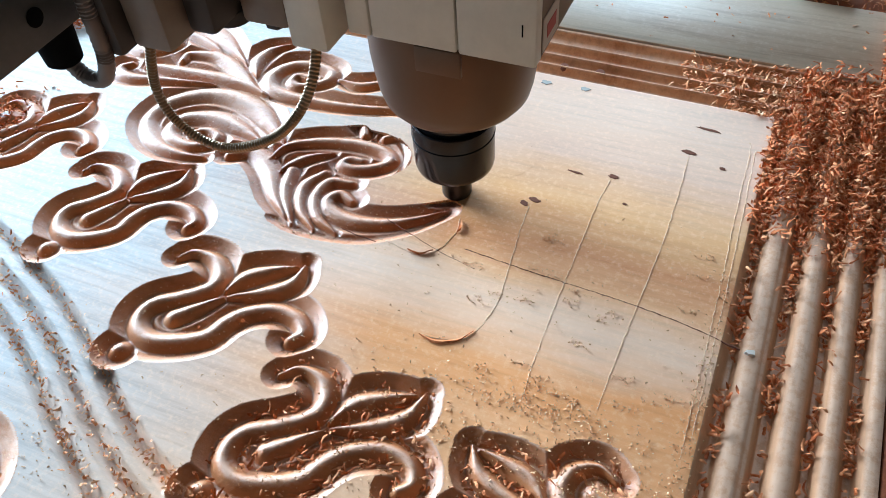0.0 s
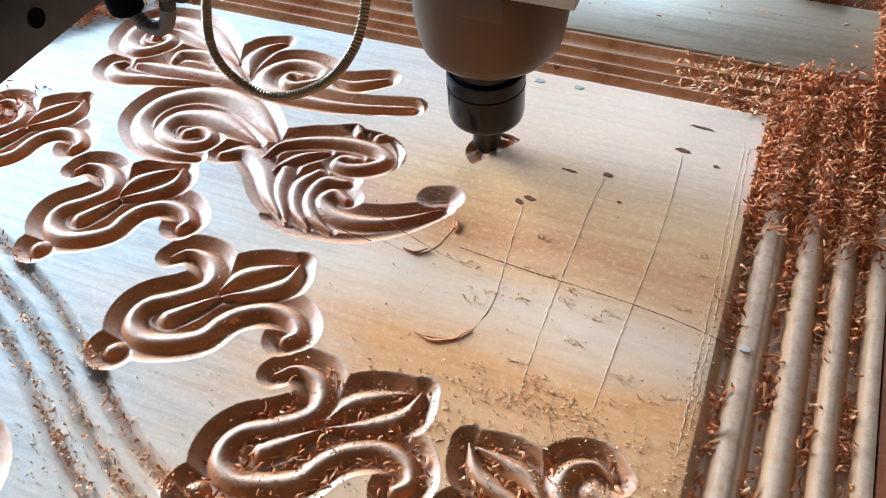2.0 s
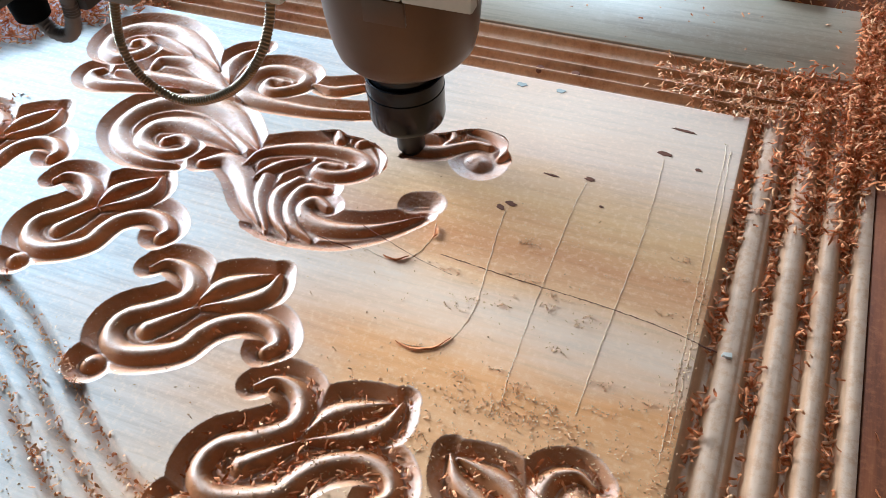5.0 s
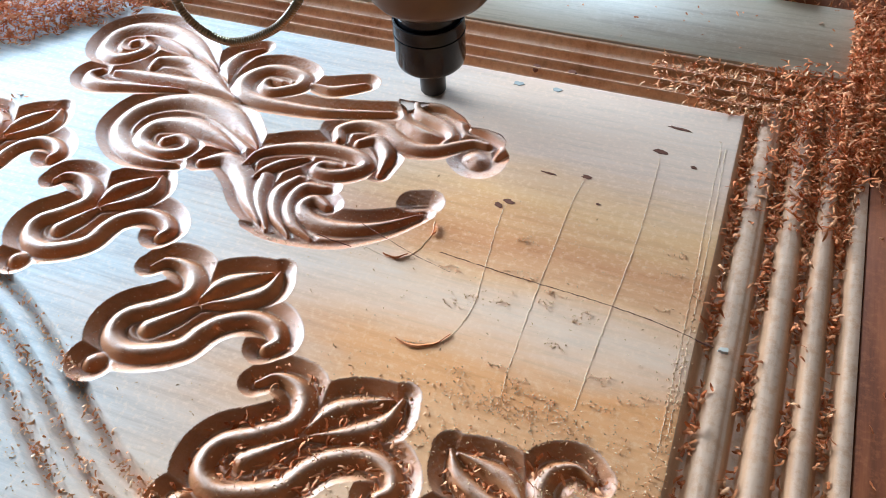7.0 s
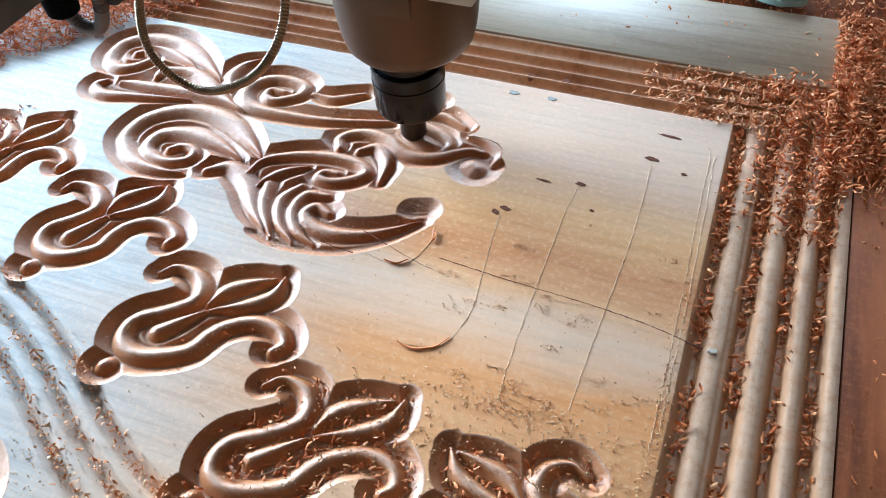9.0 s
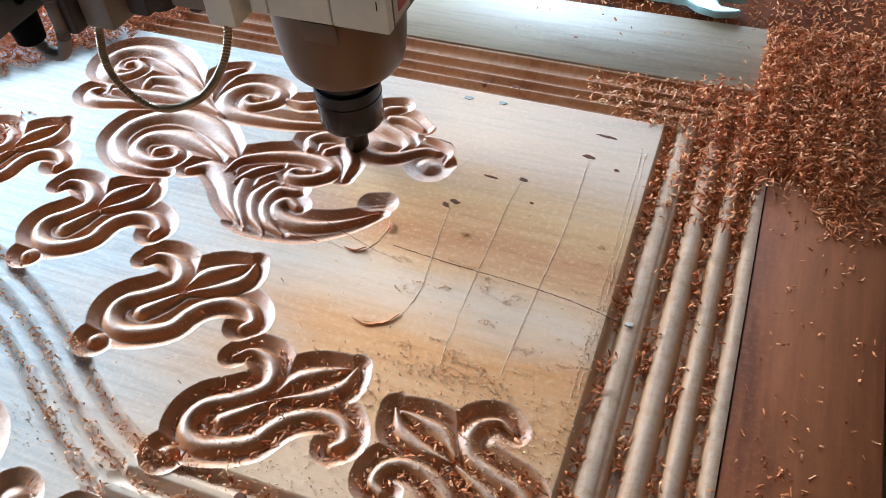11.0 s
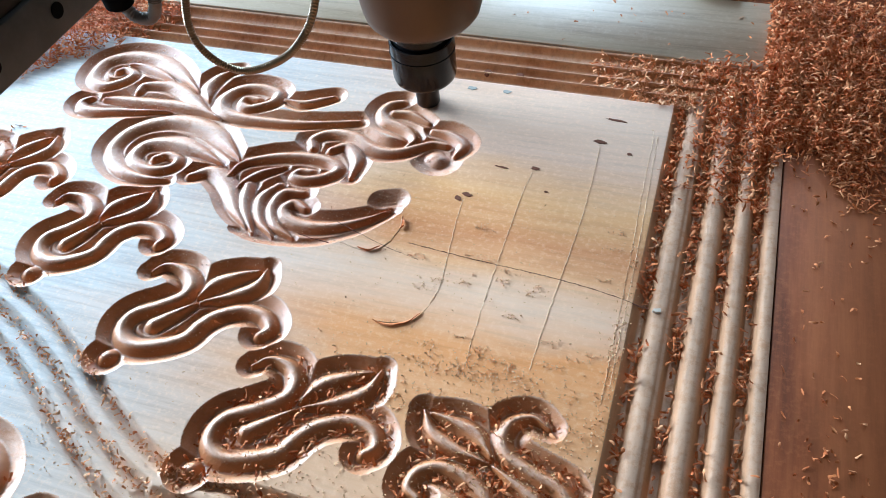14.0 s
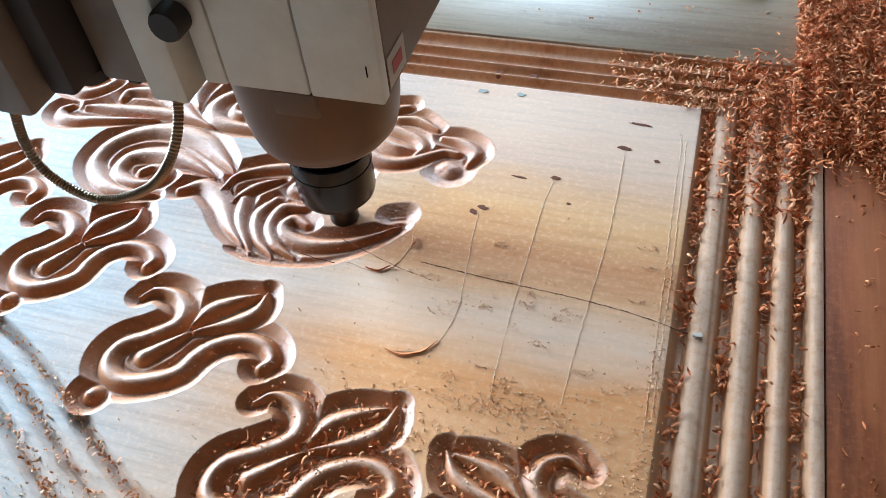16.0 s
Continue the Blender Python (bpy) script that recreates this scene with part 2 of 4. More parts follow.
for b in ((RX0, NW_X0, Z_FLOOR, Z_CEIL), (NW_X1, RX1, Z_FLOOR, Z_CEIL), (NW_X0, NW_X1, Z_FLOOR, NW_Z0), (NW_X0, NW_X1, NW_Z1, Z_CEIL)):
    tmp = box(b[0], b[1], RY1, RY1 + 0.15, b[2], b[3], 0)
    me = bpy.data.meshes.new("tmp")
    tmp.to_mesh(me)
    tmp.free()
    bm.from_mesh(me)
    bpy.data.meshes.remove(me)
tagged(part("wall_north", bm, M_WALL), "plastered workshop wall with an opening for the added fill light", "wall", kind="structure")
# unseen window, added to house the rear fill lamp
window = thing("added_rear_window", "unseen tall window with a white frame, added for rear fill light", "window", kind="structure")
for i in range(3):
    x = NW_X0 + (NW_X1 - NW_X0) * i / 2
    part("window_frame", box(x - 0.025, x + 0.025, RY1 + 0.05, RY1 + 0.1, NW_Z0, NW_Z1, 0.004), M_FRAME, window)
part("window_sill", box(NW_X0, NW_X1, RY1 - 0.06, RY1 + 0.14, NW_Z0 - 0.03, NW_Z0 - 0.002, 0.004), M_FRAME, window)
bm = bmesh.new()
for b in ((RY0, WIN_Y0, Z_FLOOR, Z_CEIL), (WIN_Y1, RY1, Z_FLOOR, Z_CEIL), (WIN_Y0, WIN_Y1, Z_FLOOR, WIN_Z0), (WIN_Y0, WIN_Y1, WIN_Z1, Z_CEIL)):
    tmp = box(RX0 - 0.15, RX0, b[0], b[1], b[2], b[3], 0)
    me = bpy.data.meshes.new("tmp")
    tmp.to_mesh(me)
    tmp.free()
    bm.from_mesh(me)
    bpy.data.meshes.remove(me)
tagged(part("wall_west", bm, M_WALL), "plastered workshop wall with a wide window opening", "wall", kind="structure")
window = thing("window_1", "wide daylight window with a white frame", "window", kind="structure")
for i in range(4):
    y = WIN_Y0 + (WIN_Y1 - WIN_Y0) * i / 3
    part("window_frame", box(RX0 - 0.1, RX0 - 0.05, y - 0.025, y + 0.025, WIN_Z0, WIN_Z1, 0.004), M_FRAME, window)
part("window_sill", box(RX0 - 0.14, RX0 + 0.06, WIN_Y0, WIN_Y1, WIN_Z0 - 0.03, WIN_Z0 - 0.002, 0.004), M_FRAME, window)

# ---- router table and boards ----
table = thing("router_table", "heavy router table with a dark wooden bed under the boards", "machine table")
part("bed", box(-1.1, 0.75, -1.15, 1.05, -0.09, -0.036, 0.003), M_BED, table)
part("base_frame", box(-1.05, 0.7, -1.1, 1.0, -0.849, -0.092, 0.01), M_DARK, table)

right_board = thing("side_board", "brown board lying beside the carved panel, strewn with shavings", "board")
part("plank", box(0.0865, 0.168, -0.9, 0.075, -0.0355, -0.0012, 0.001), M_RIGHT, right_board)
back_board = thing("back_board", "pale smooth plank lying behind the carved panel", "board")
part("plank", box(-1.0, 0.069, 0.0605, 0.155, -0.0355, 0.0018, 0.0012), M_BACK, back_board)
far_board = thing("far_board", "brown board behind, buried under wood shavings", "board")
part("plank", box(-1.0, 0.45, 0.157, 0.45, -0.0355, -0.003, 0.001), M_RIGHT, far_board)
corner_board = thing("corner_board", "brown board at the corner under a heap of shavings", "board")
part("plank", box(0.071, 0.45, 0.0765, 0.155, -0.0355, -0.003, 0.001), M_RIGHT, corner_board)

# ---- the carved panel ----
# Ornament strokes: ridge centre lines in millimetres on the panel, with half widths (start, middle, end).
# A round ridge runs along each line in a groove cut round it.
STROKES = []


def stroke(group, points, w, depth=5.5, gap=6.0, top=0.0, when=None):
    n = len(points)
    ws = np.interp(np.linspace(0, 1, n), np.linspace(0, 1, len(w)), w) * 1.27
    gap -= 1.5
    STROKES.append((group, spline([(x, y, 0, r) for (x, y), r in zip(points, ws)], 1.2)[:, [0, 1, 3]], depth, gap, top, when))


def motif_points():
    """The S-scroll with leaf, drop and bead that repeats round the panel: strokes in its own millimetres."""
    s = [(-210, -301), (-201, -293), (-187, -295), (-179, -305), (-181, -316), (-194, -327), (-208, -336), (-213, -346), (-210, -356), (-199, -361),
         (-183, -357), (-169, -349), (-162, -337), (-153, -327), (-138, -320), (-124, -322), (-117, -331), (-122, -338)]
    return [(s, (1.2, 6, 6, 5.6, 6, 6, 5.5, 4)),
            ([(-193, -342), (-182, -332), (-170, -321)], (6, 4.5, 0.8)),
            ([(-171, -317), (-163, -302), (-150, -293), (-135, -286)], (1, 6, 5, 1)),
            ([(-168, -320), (-148, -310), (-135, -299), (-131, -284)], (1, 5.5, 5.5, 1)),
            ([(-214, -373), (-213, -372)], (5.4, 5.4))]


ANCHOR = np.array([(-211, -370), (-135, -286), (-117, -330), (-203, -295)], float)


def place_motif(group, anchors):
    a = np.hstack([ANCHOR, np.ones((4, 1))])
    fit, *_ = np.linalg.lstsq(a, np.array(anchors, float), rcond=None)
    size = math.sqrt(abs(np.linalg.det(fit[:2])))
    for pts, w in motif_points():
        q = np.hstack([np.array(pts, float), np.ones((len(pts), 1))]) @ fit
        stroke(group, [tuple(p) for p in q], [v * size for v in w], 6.6, 6.8)


place_motif("carved_scroll_front", ANCHOR)
place_motif("carved_scroll_middle", [(-302, -315), (-238, -229), (-213, -271), (-308, -243)])
place_motif("carved_scroll_rear", [(-399, -266), (-358, -177), (-321, -219), (-419, -200)])
place_motif("carved_scroll_far", [(-510, -230), (-475, -143), (-440, -176), (-528, -158)])
place_motif("carved_scroll_corner", [(2, -360), (-91, -305), (-94, -347), (-36, -291)])

SP, TL, LF, TR, FAN, NEW = "carved_spiral", "carved_small_spiral", "carved_side_leaf", "carved_top_spiral", "carved_leaf_fan", "carved_fresh_scroll"
stroke(SP, [(-307, -130), (-327, -115), (-345, -104), (-366, -98), (-386, -99), (-401, -106), (-413, -118), (-417, -132), (-415, -144), (-404, -156), (-388, -164), (-369, -166), (-352, -164)], (0.8, 7, 8, 7.5, 7, 6.5, 6, 5, 1.5))
stroke(SP, [(-318, -138), (-340, -129), (-362, -124), (-378, -125), (-391, -131), (-394, -143), (-388, -152), (-371, -156), (-357, -150), (-356, -141), (-367, -138), (-375, -144)], (0.8, 8, 7, 5.5, 4.5, 4.5, 4))
stroke(TL, [(-384, -58), (-404, -44), (-423, -33), (-444, -24), (-463, -23), (-480, -27), (-491, -38), (-492, -52), (-487, -64), (-474, -69), (-463, -64), (-455, -54), (-456, -47), (-466, -44), (-471, -48)], (0.8, 7, 8, 7, 6, 5.5, 4.5, 4))
stroke(TL, [(-409, -52), (-428, -43), (-444, -38), (-457, -36), (-466, -38)], (0.6, 5, 4, 1))
stroke(LF, [(-351, -88), (-371, -77), (-392, -64), (-410, -57), (-426, -58), (-436, -62), (-436, -70)], (0.6, 6, 6, 5, 4))
stroke(LF, [(-345, -89), (-366, -82), (-388, -80), (-412, -81), (-435, -83), (-450, -84), (-459, -86)], (0.6, 6, 6, 6, 3))
stroke(LF, [(-392, -89), (-419, -94), (-442, -98), (-461, -102), (-474, -100), (-478, -93), (-472, -87)], (0.6, 3.5, 5, 6, 5, 3))
stroke(TR, [(-367, -70), (-377, -54), (-376, -40), (-371, -32), (-361, -24)], (0.6, 6, 6, 4, 0.8))
stroke(TR, [(-232, -68), (-261, -76), (-286, -81), (-313, -83), (-334, -83), (-349, -79), (-356, -68), (-354, -56), (-345, -46), (-330, -43), (-314, -47), (-312, -57), (-320, -65), (-330, -70), (-338, -67), (-337, -59), (-326, -59)], (3, 4.5, 6, 7, 6, 5.5, 5, 4.5, 4))
stroke(TR, [(-304, -54), (-287, -55), (-276, -50), (-264, -43)], (1, 4.5, 4.5, 3))
stroke(FAN, [(-307, -150), (-303, -134), (-286, -123), (-267, -117), (-249, -115), (-235, -117), (-227, -124), (-234, -133), (-247, -139), (-257, -138), (-255, -132), (-246, -131)], (1.5, 5, 5.5, 5, 5, 4.5, 4))
stroke(FAN, [(-294, -158), (-290, -149), (-282, -139), (-267, -130)], (0.8, 4, 4, 0.8))
stroke(FAN, [(-288, -121), (-275, -115), (-261, -108)], (0.8, 0.8, 0.8), 4.5, 7.5, -3.5)
stroke(FAN, [(-305, -128), (-299, -124), (-294, -123)], (0.8, 0.8, 0.8), 4, 6, -3)
stroke(FAN, [(-337, -156), (-322, -147), (-302, -159), (-286, -179), (-269, -195)], (3.5, 7.5, 6, 0.6))
stroke(FAN, [(-287, -155), (-280, -176), (-262, -199)], (5, 5, 1))
stroke(FAN, [(-264, -150), (-271, -166), (-263, -185), (-246, -199)], (4, 5.5, 4, 1))
stroke(FAN, [(-242, -153), (-257, -156), (-259, -173), (-249, -188), (-231, -197)], (3, 5.5, 5, 1))
stroke(FAN, [(-172, -155), (-186, -167), (-205, -178), (-226, -183), (-243, -180), (-250, -172), (-245, -164), (-234, -168)], (0.6, 3.5, 5.5, 6, 5.5, 5, 3))
stroke(FAN, [(-274, -197), (-256, -201), (-236, -200), (-212, -194), (-189, -178), (-174, -160)], (0.6, 0.6, 0.6), 5, 5, -3.5)
# cut while the clip runs: (start, end) in seconds
stroke(NEW, [(-173, -146), (-181, -149)], (0.8, 0.8), 5.5, 9, -3, (0.0, 0.9))
stroke(NEW, [(-159, -95), (-156, -97)], (7, 7), 5, 9.3, 0, (1.8, 2.9))
stroke(NEW, [(-155, -80), (-166, -80), (-177, -87), (-188, -94), (-201, -97), (-214, -94), (-229, -86), (-243, -84), (-254, -88), (-260, -96), (-256, -105)], (3, 4, 5, 5.5, 6, 6, 5.5, 5, 4), 5.2, 6, 0, (4.1, 6.0))
stroke(NEW, [(-241, -104), (-230, -97), (-217, -110), (-214, -130)], (3.5, 5, 5, 2), 5.2, 5.5, 0, (5.3, 6.2))
stroke(NEW, [(-184, -88), (-181, -79), (-188, -71), (-199, -66), (-211, -62), (-218, -53), (-215, -42), (-206, -37)], (3, 4, 5, 5.5, 5.5, 5, 4), 5.2, 6, 0, (5.6, 7.6))
stroke(NEW, [(-208, -51), (-194, -50), (-176, -58)], (4, 4.5, 1.5), 5.2, 5, 0, (7.2, 8.2))
stroke(NEW, [(-170, -66), (-155, -68), (-143, -77), (-145, -90)], (3, 5, 5, 2), 5, 6, 0, (12.6, 13.9))
# beads in rings below the lower border, and the swirls of the next field
BEAD = "carved_bead_border"
for i in range(7):
    stroke(BEAD, [(-281 + 43.5 * i, -426), (-280 + 43.5 * i, -426)], (7.0, 7.0), 5.6, 8.0)
SW = "carved_swirl_field"
stroke(SW, [(-378, -402), (-359, -391), (-335, -394), (-321, -407), (-322, -421), (-337, -428), (-352, -425), (-356, -416), (-345, -412)], (3, 6, 6, 5.5, 5, 5, 4), 5.6, 8.5)
stroke(SW, [(-440, -350), (-415, -352), (-398, -362), (-394, -378), (-408, -390), (-425, -388), (-428, -375), (-418, -371)], (3, 6, 6, 5.5, 5, 4), 5.6, 8.5)
stroke(SW, [(-372, -430), (-392, -420), (-400, -405)], (2, 5, 3), 5.6, 6)

BORDER = spline([(30, -385, 0), (-60, -385, 0), (-150, -385, 0), (-223, -385, 0), (-226, -384, 0), (-252, -373, 0), (-284, -355, 0), (-323, -331, 0), (-368, -307, 0),
                 (-412, -289, 0), (-457, -272, 0), (-497, -260, 0), (-560, -245, 0), (-640, -232, 0), (-700, -225, 0)], 3)[:, :2]

GX0, GX1, GY0, GY1, STEP = -640.0, 86.0, -520.0, 60.0, 0.8
xs, ys = np.arange(GX0, GX1 + 0.1, STEP), np.arange(GY0, GY1 + 0.1, STEP)
X, Y = np.meshgrid(xs, ys)
NX, NY = len(xs), len(ys)


def smooth(a, b, v):
    t = np.clip((v - a) / (b - a), 0, 1)
    return t * t * (3 - 2 * t)


def near(points, pad):
    i0, i1 = np.searchsorted(xs, (points[:, 0].min() - pad, points[:, 0].max() + pad))
    j0, j1 = np.searchsorted(ys, (points[:, 1].min() - pad, points[:, 1].max() + pad))
    return slice(j0, j1), slice(i0, i1)


recess, ridge = np.zeros_like(X), np.full_like(X, -50.0)
owner, owner_e = np.full(X.shape, -1), np.full(X.shape, 1e9)
fresh_time = np.full(X.shape, -1.0)
old_recess = np.zeros_like(X)
groups = []
for group, pts, depth, gap, top, when in STROKES:
    if group not in groups:
        groups.append(group)
    sl = near(pts, 24)
    x, y = X[sl], Y[sl]
    e, u, at = np.full(x.shape, 1e9), np.full(x.shape, 1e9), np.zeros(x.shape)
    for k, (px, py, r) in enumerate(pts):
        d = np.hypot(x - px, y - py)
        better = d - r < e
        e = np.where(better, d - r, e)
        u = np.where(better, d / max(r, 0.3), u)
        at = np.where(better, k / max(1, len(pts) - 1), at)
    depth, gap, lean = 0.77 * depth, 0.2, gap + 2.6
    wall = -depth * (1 - np.clip((e - gap) / lean, 0, 1)) + (0 if when else 0.05) * np.exp(-((e - gap - lean - 0.5) / 0.8) ** 2)
    recess[sl] = np.where(np.abs(wall) > np.abs(recess[sl]), np.where(wall < recess[sl], wall, np.where(recess[sl] < -0.1, recess[sl], wall)), recess[sl])
    body = -depth + (depth + top - 0.2) * (1.118 - np.sqrt(np.clip(u, 0, 1) ** 2 + 0.25)) / 0.618
    ridge[sl] = np.maximum(ridge[sl], np.where(u <= 1, body, -50))
    mine = (e < owner_e[sl]) & (e < gap + lean + 0.4)
    owner[sl] = np.where(mine, groups.index(group), owner[sl])
    owner_e[sl] = np.where(mine, e, owner_e[sl])
    if when:
        cut = when[0] + (when[1] - when[0]) * at
        m2 = (e < gap + lean + 1.0) & ((fresh_time[sl] < 0) | (cut < fresh_time[sl]))
        fresh_time[sl] = np.where(m2, cut, fresh_time[sl])
    else:
        old_recess[sl] = np.minimum(old_recess[sl], np.where(e < gap + lean, -1, 0))
H = np.maximum(recess, ridge)


def profile(v, grooves, depth):
    """Rounded ribs between grooves: (from, to) along v in millimetres."""
    z = np.zeros_like(v)
    for a, b in grooves:
        z = np.minimum(z, -depth * np.sqrt(np.clip(1 - np.abs((v - (a + b) / 2) / ((b - a) / 2)) ** 2.6, 0, 1)))
    return z


def ribs(v, rows, depth):
    """Half-round ribs: (centre, half width) along v in millimetres, with hollows between them."""
    z = np.full_like(v, -depth)
    for c, w in rows:
        z = np.maximum(z, -depth + depth * np.clip(1 - np.abs((v - c) / w) ** 2.4, 0, 1) ** 0.7)
    return z


def crest(v, c, depth):
    """A rib with a narrow flat top and straight sides."""
    return -depth * np.clip((np.abs(v - c) - 2.0) / 6.2, 0, 1)


RIGHT = [(21.5, 9.5), (44.3, 8.2), (63.5, 7.2), (82.5, 7.5)]
BACK = [(0.3, 12.3), (13.7, 25.5), (27, 39.5), (41.5, 57)]
right_on = X / 86 >= Y / 60
zr, zb = np.maximum(ribs(X, RIGHT, 5.5), -5.5 * smooth(3.5, 10.5, X)), profile(Y, BACK, 6.5)
zr = zr - 0.8 * (X > 12) - 0.5 * np.exp(-((X - 26) / 0.7) ** 2)
rim = np.where(right_on, zr, zb)
rim_area = (X > 3.5) | (Y > 0)
H = np.where(rim_area, rim, H)
owner = np.where(rim_area, -2, owner)
# lower border of two ribs that bends into the arc
near_border = (Y < -215) & ~rim_area
d_all, s_all = np.full(X.shape, 1e9), np.zeros(X.shape)
for (ax, ay), (bx, by) in zip(BORDER, BORDER[1:]):
    sl = near(np.array([(ax, ay), (bx, by)]), 46)
    x, y = X[sl], Y[sl]
    dx, dy = bx - ax, by - ay
    t = np.clip(((x - ax) * dx + (y - ay) * dy) / (dx * dx + dy * dy), 0, 1)
    d = np.hypot(x - ax - t * dx, y - ay - t * dy)
    side = np.sign((x - ax) * dy - (y - ay) * dx)
    b = d < d_all[sl]
    d_all[sl] = np.where(b, d, d_all[sl])
    s_all[sl] = np.where(b, -side * d, s_all[sl])
zbord = np.maximum(np.maximum(crest(s_all, 0, 5.5), crest(s_all, 16, 5.5)), -5.5 * np.minimum(smooth(-14.5, -8, s_all), smooth(30, 23, s_all)))
bord = near_border & (s_all > -14.5) & (s_all < 30) & (d_all < 30) & (owner < 0)
H = np.where(bord, np.minimum(zbord, 0) - 0.4 * (np.abs(s_all - 8) < 12), H)
owner = np.where(bord & (owner < 0), -3, owner)
# a groove under the beads
H = np.where((Y < -440) & (X < 4), profile(Y, [(-459, -446)], 5.5), H)
# tool marks and slight unevenness
rng = np.random.default_rng(4)
H = H + np.where((H < -1) & ~rim_area & ~bord, (0.03 + 0.09 * (np.sin(X / 23) * np.sin(Y / 17) > 0.2)) * rng.standard_normal(H.shape), 0.014 * rng.standard_normal(H.shape))


def grid_mesh(name, mask, mat, parent, label=""):
    """A part of the panel's surface: the cells in mask."""
    j, i = np.nonzero(mask)
    corner = np.stack([j * NX + i, j * NX + i + 1, (j + 1) * NX + i + 1, (j + 1) * NX + i], 1)
    used, inverse = np.unique(corner, return_inverse=True)
    co = np.stack([X.ravel()[used], Y.ravel()[used], H.ravel()[used]], 1) * 0.001
    me = bpy.data.meshes.new(name)
    me.from_pydata(co.tolist(), [], inverse.reshape(-1, 4).tolist())
    me.materials.append(mat)
    me.polygons.foreach_set("use_smooth", np.ones(len(me.polygons), bool))
    o = new(name, me)
    o.parent = parent
    if label:
        o["label"] = label
    return o


panel = thing("carved_panel", "pale cedar panel with half-finished scroll carving and ribbed borders", "carved panel")
cell = owner[:-1, :-1]
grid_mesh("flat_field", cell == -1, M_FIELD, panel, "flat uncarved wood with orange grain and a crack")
grid_mesh("ribbed_border", cell == -2, M_RIB, panel, "ribbed moulding filled with shavings")
grid_mesh("curved_border", cell == -3, M_FIELD, panel, "two-ribbed moulding that bends into an arc")
NAMES = {NEW: "fresh_scroll", BEAD: "bead_border", SW: "swirl", SP: "spiral", TL: "small_spiral", LF: "side_leaf", TR: "top_spiral", FAN: "leaf_fan"}
for k, g in enumerate(groups):
    grid_mesh(NAMES.get(g, "scroll_motif"), cell == k, M_CARVED, panel, "deep rounded scroll carving with dusty cut faces")
part("core", box(-1.0, 0.0845, -0.9, 0.0585, -0.0355, -0.0185, 0.001), M_FIELD, panel)
part("outer_field", box(-1.0, GX0 / 1000, -0.9, 0.0585, -0.0155, 0, 0.0002), M_FIELD, panel)
part("front_field", box(GX0 / 1000, 0.0845, -0.9, GY0 / 1000, -0.0155, 0, 0.0002), M_FIELD, panel)

# wood still standing where the cutter has yet to go: small lumps that sink away under it
LUMPS = []
todo = (fresh_time >= 0) & (old_recess > -0.5) & ~rim_area
slot = np.where(todo, np.floor(fresh_time / 0.15).astype(int), -1)[:-1, :-1]


def islands(cells):
    """The connected groups among grid cells."""
    left = set(cells)
    while left:
        todo_, group_ = [left.pop()], set()
        while todo_:
            c = todo_.pop()
            group_.add(c)
            for nb in ((c[0] + 1, c[1]), (c[0] - 1, c[1]), (c[0], c[1] + 1), (c[0], c[1] - 1)):
                if nb in left:
                    left.discard(nb)
                    todo_.append(nb)
        yield sorted(group_)


def lump_mesh(cells):
    bm = bmesh.new()
    made, cells = {}, set(cells)

    def vert(a, b, z):
        if (a, b, z) not in made:
            made[a, b, z] = bm.verts.new((xs[a] / 1000, ys[b] / 1000, z))
        return made[a, b, z]
    for a, b in sorted(cells):
        bm.faces.new([vert(a + p, b + q, 0.00005) for p, q in ((0, 0), (1, 0), (1, 1), (0, 1))])
        for (p, q), (r, s), nb in (((0, 0), (1, 0), (a, b - 1)), ((1, 0), (1, 1), (a + 1, b)), ((1, 1), (0, 1), (a, b + 1)), ((0, 1), (0, 0), (a - 1, b))):
            if nb not in cells:
                bm.faces.new([vert(a + p, b + q, 0.00005), vert(a + p, b + q, -0.002), vert(a + r, b + s, -0.002), vert(a + r, b + s, 0.00005)])
    for f in bm.faces:
        f.smooth = False
    return part("uncut_wood", bm, M_FIELD, panel, "flat wood not yet cut")


for k in sorted(set(slot.ravel()) - {-1}):
    jj, ii = np.nonzero(slot == k)
    for group in islands(zip(ii.tolist(), jj.tolist())):
        if len(group) > 2:
            LUMPS.append((k * 0.15 + 0.07, lump_mesh(group)))

# ---- the machine ----
# Heights are above the panel's top while the cutter is down; x and y are from the spindle's axis.
head = thing("router_carriage", "cream router carriage with steel spindle, black collet nut and conduits", "router")
spindle = part("spindle", lathe([(0.020, 0.0785), (0.0325, 0.0788), (0.0385, 0.0808), (0.0418, 0.0850), (0.0436, 0.0920), (0.0450, 0.1020), (0.0460, 0.1140), (0.0464, 0.1415), (0.045, 0.1425)], 96, 0.004), M_SPINDLE, head, "brushed steel spindle nose, rounded below")
part("flat", box(0.004, 0.028, -0.0487, -0.046, 0.127, 0.1415, 0.0006), M_SPINDLE, spindle)
part("clamp_ear", box(-0.056, -0.040, -0.03, 0.03, 0.133, 0.1425, 0.002), M_CREAM_DARK, head, "brown clamp lug beside the spindle")
nut = part("collet_nut", lathe([(0.012, 0.0243), (0.0195, 0.0245), (0.0222, 0.0253), (0.0240, 0.0273), (0.0247, 0.0305), (0.0250, 0.0600), (0.0246, 0.0618), (0.0236, 0.0622), (0.0228, 0.0612), (0.0222, 0.0570), (0.0216, 0.0575), (0.0214, 0.0785)], 72), M_NUT, head, "black collet nut")
# thin black ring laid on the nut as the shadow line of a groove
part("groove_shade", lathe([(0.0249, 0.0512), (0.0252, 0.0515), (0.0252, 0.0521), (0.0249, 0.0524)], 72), M_BLACK, nut)
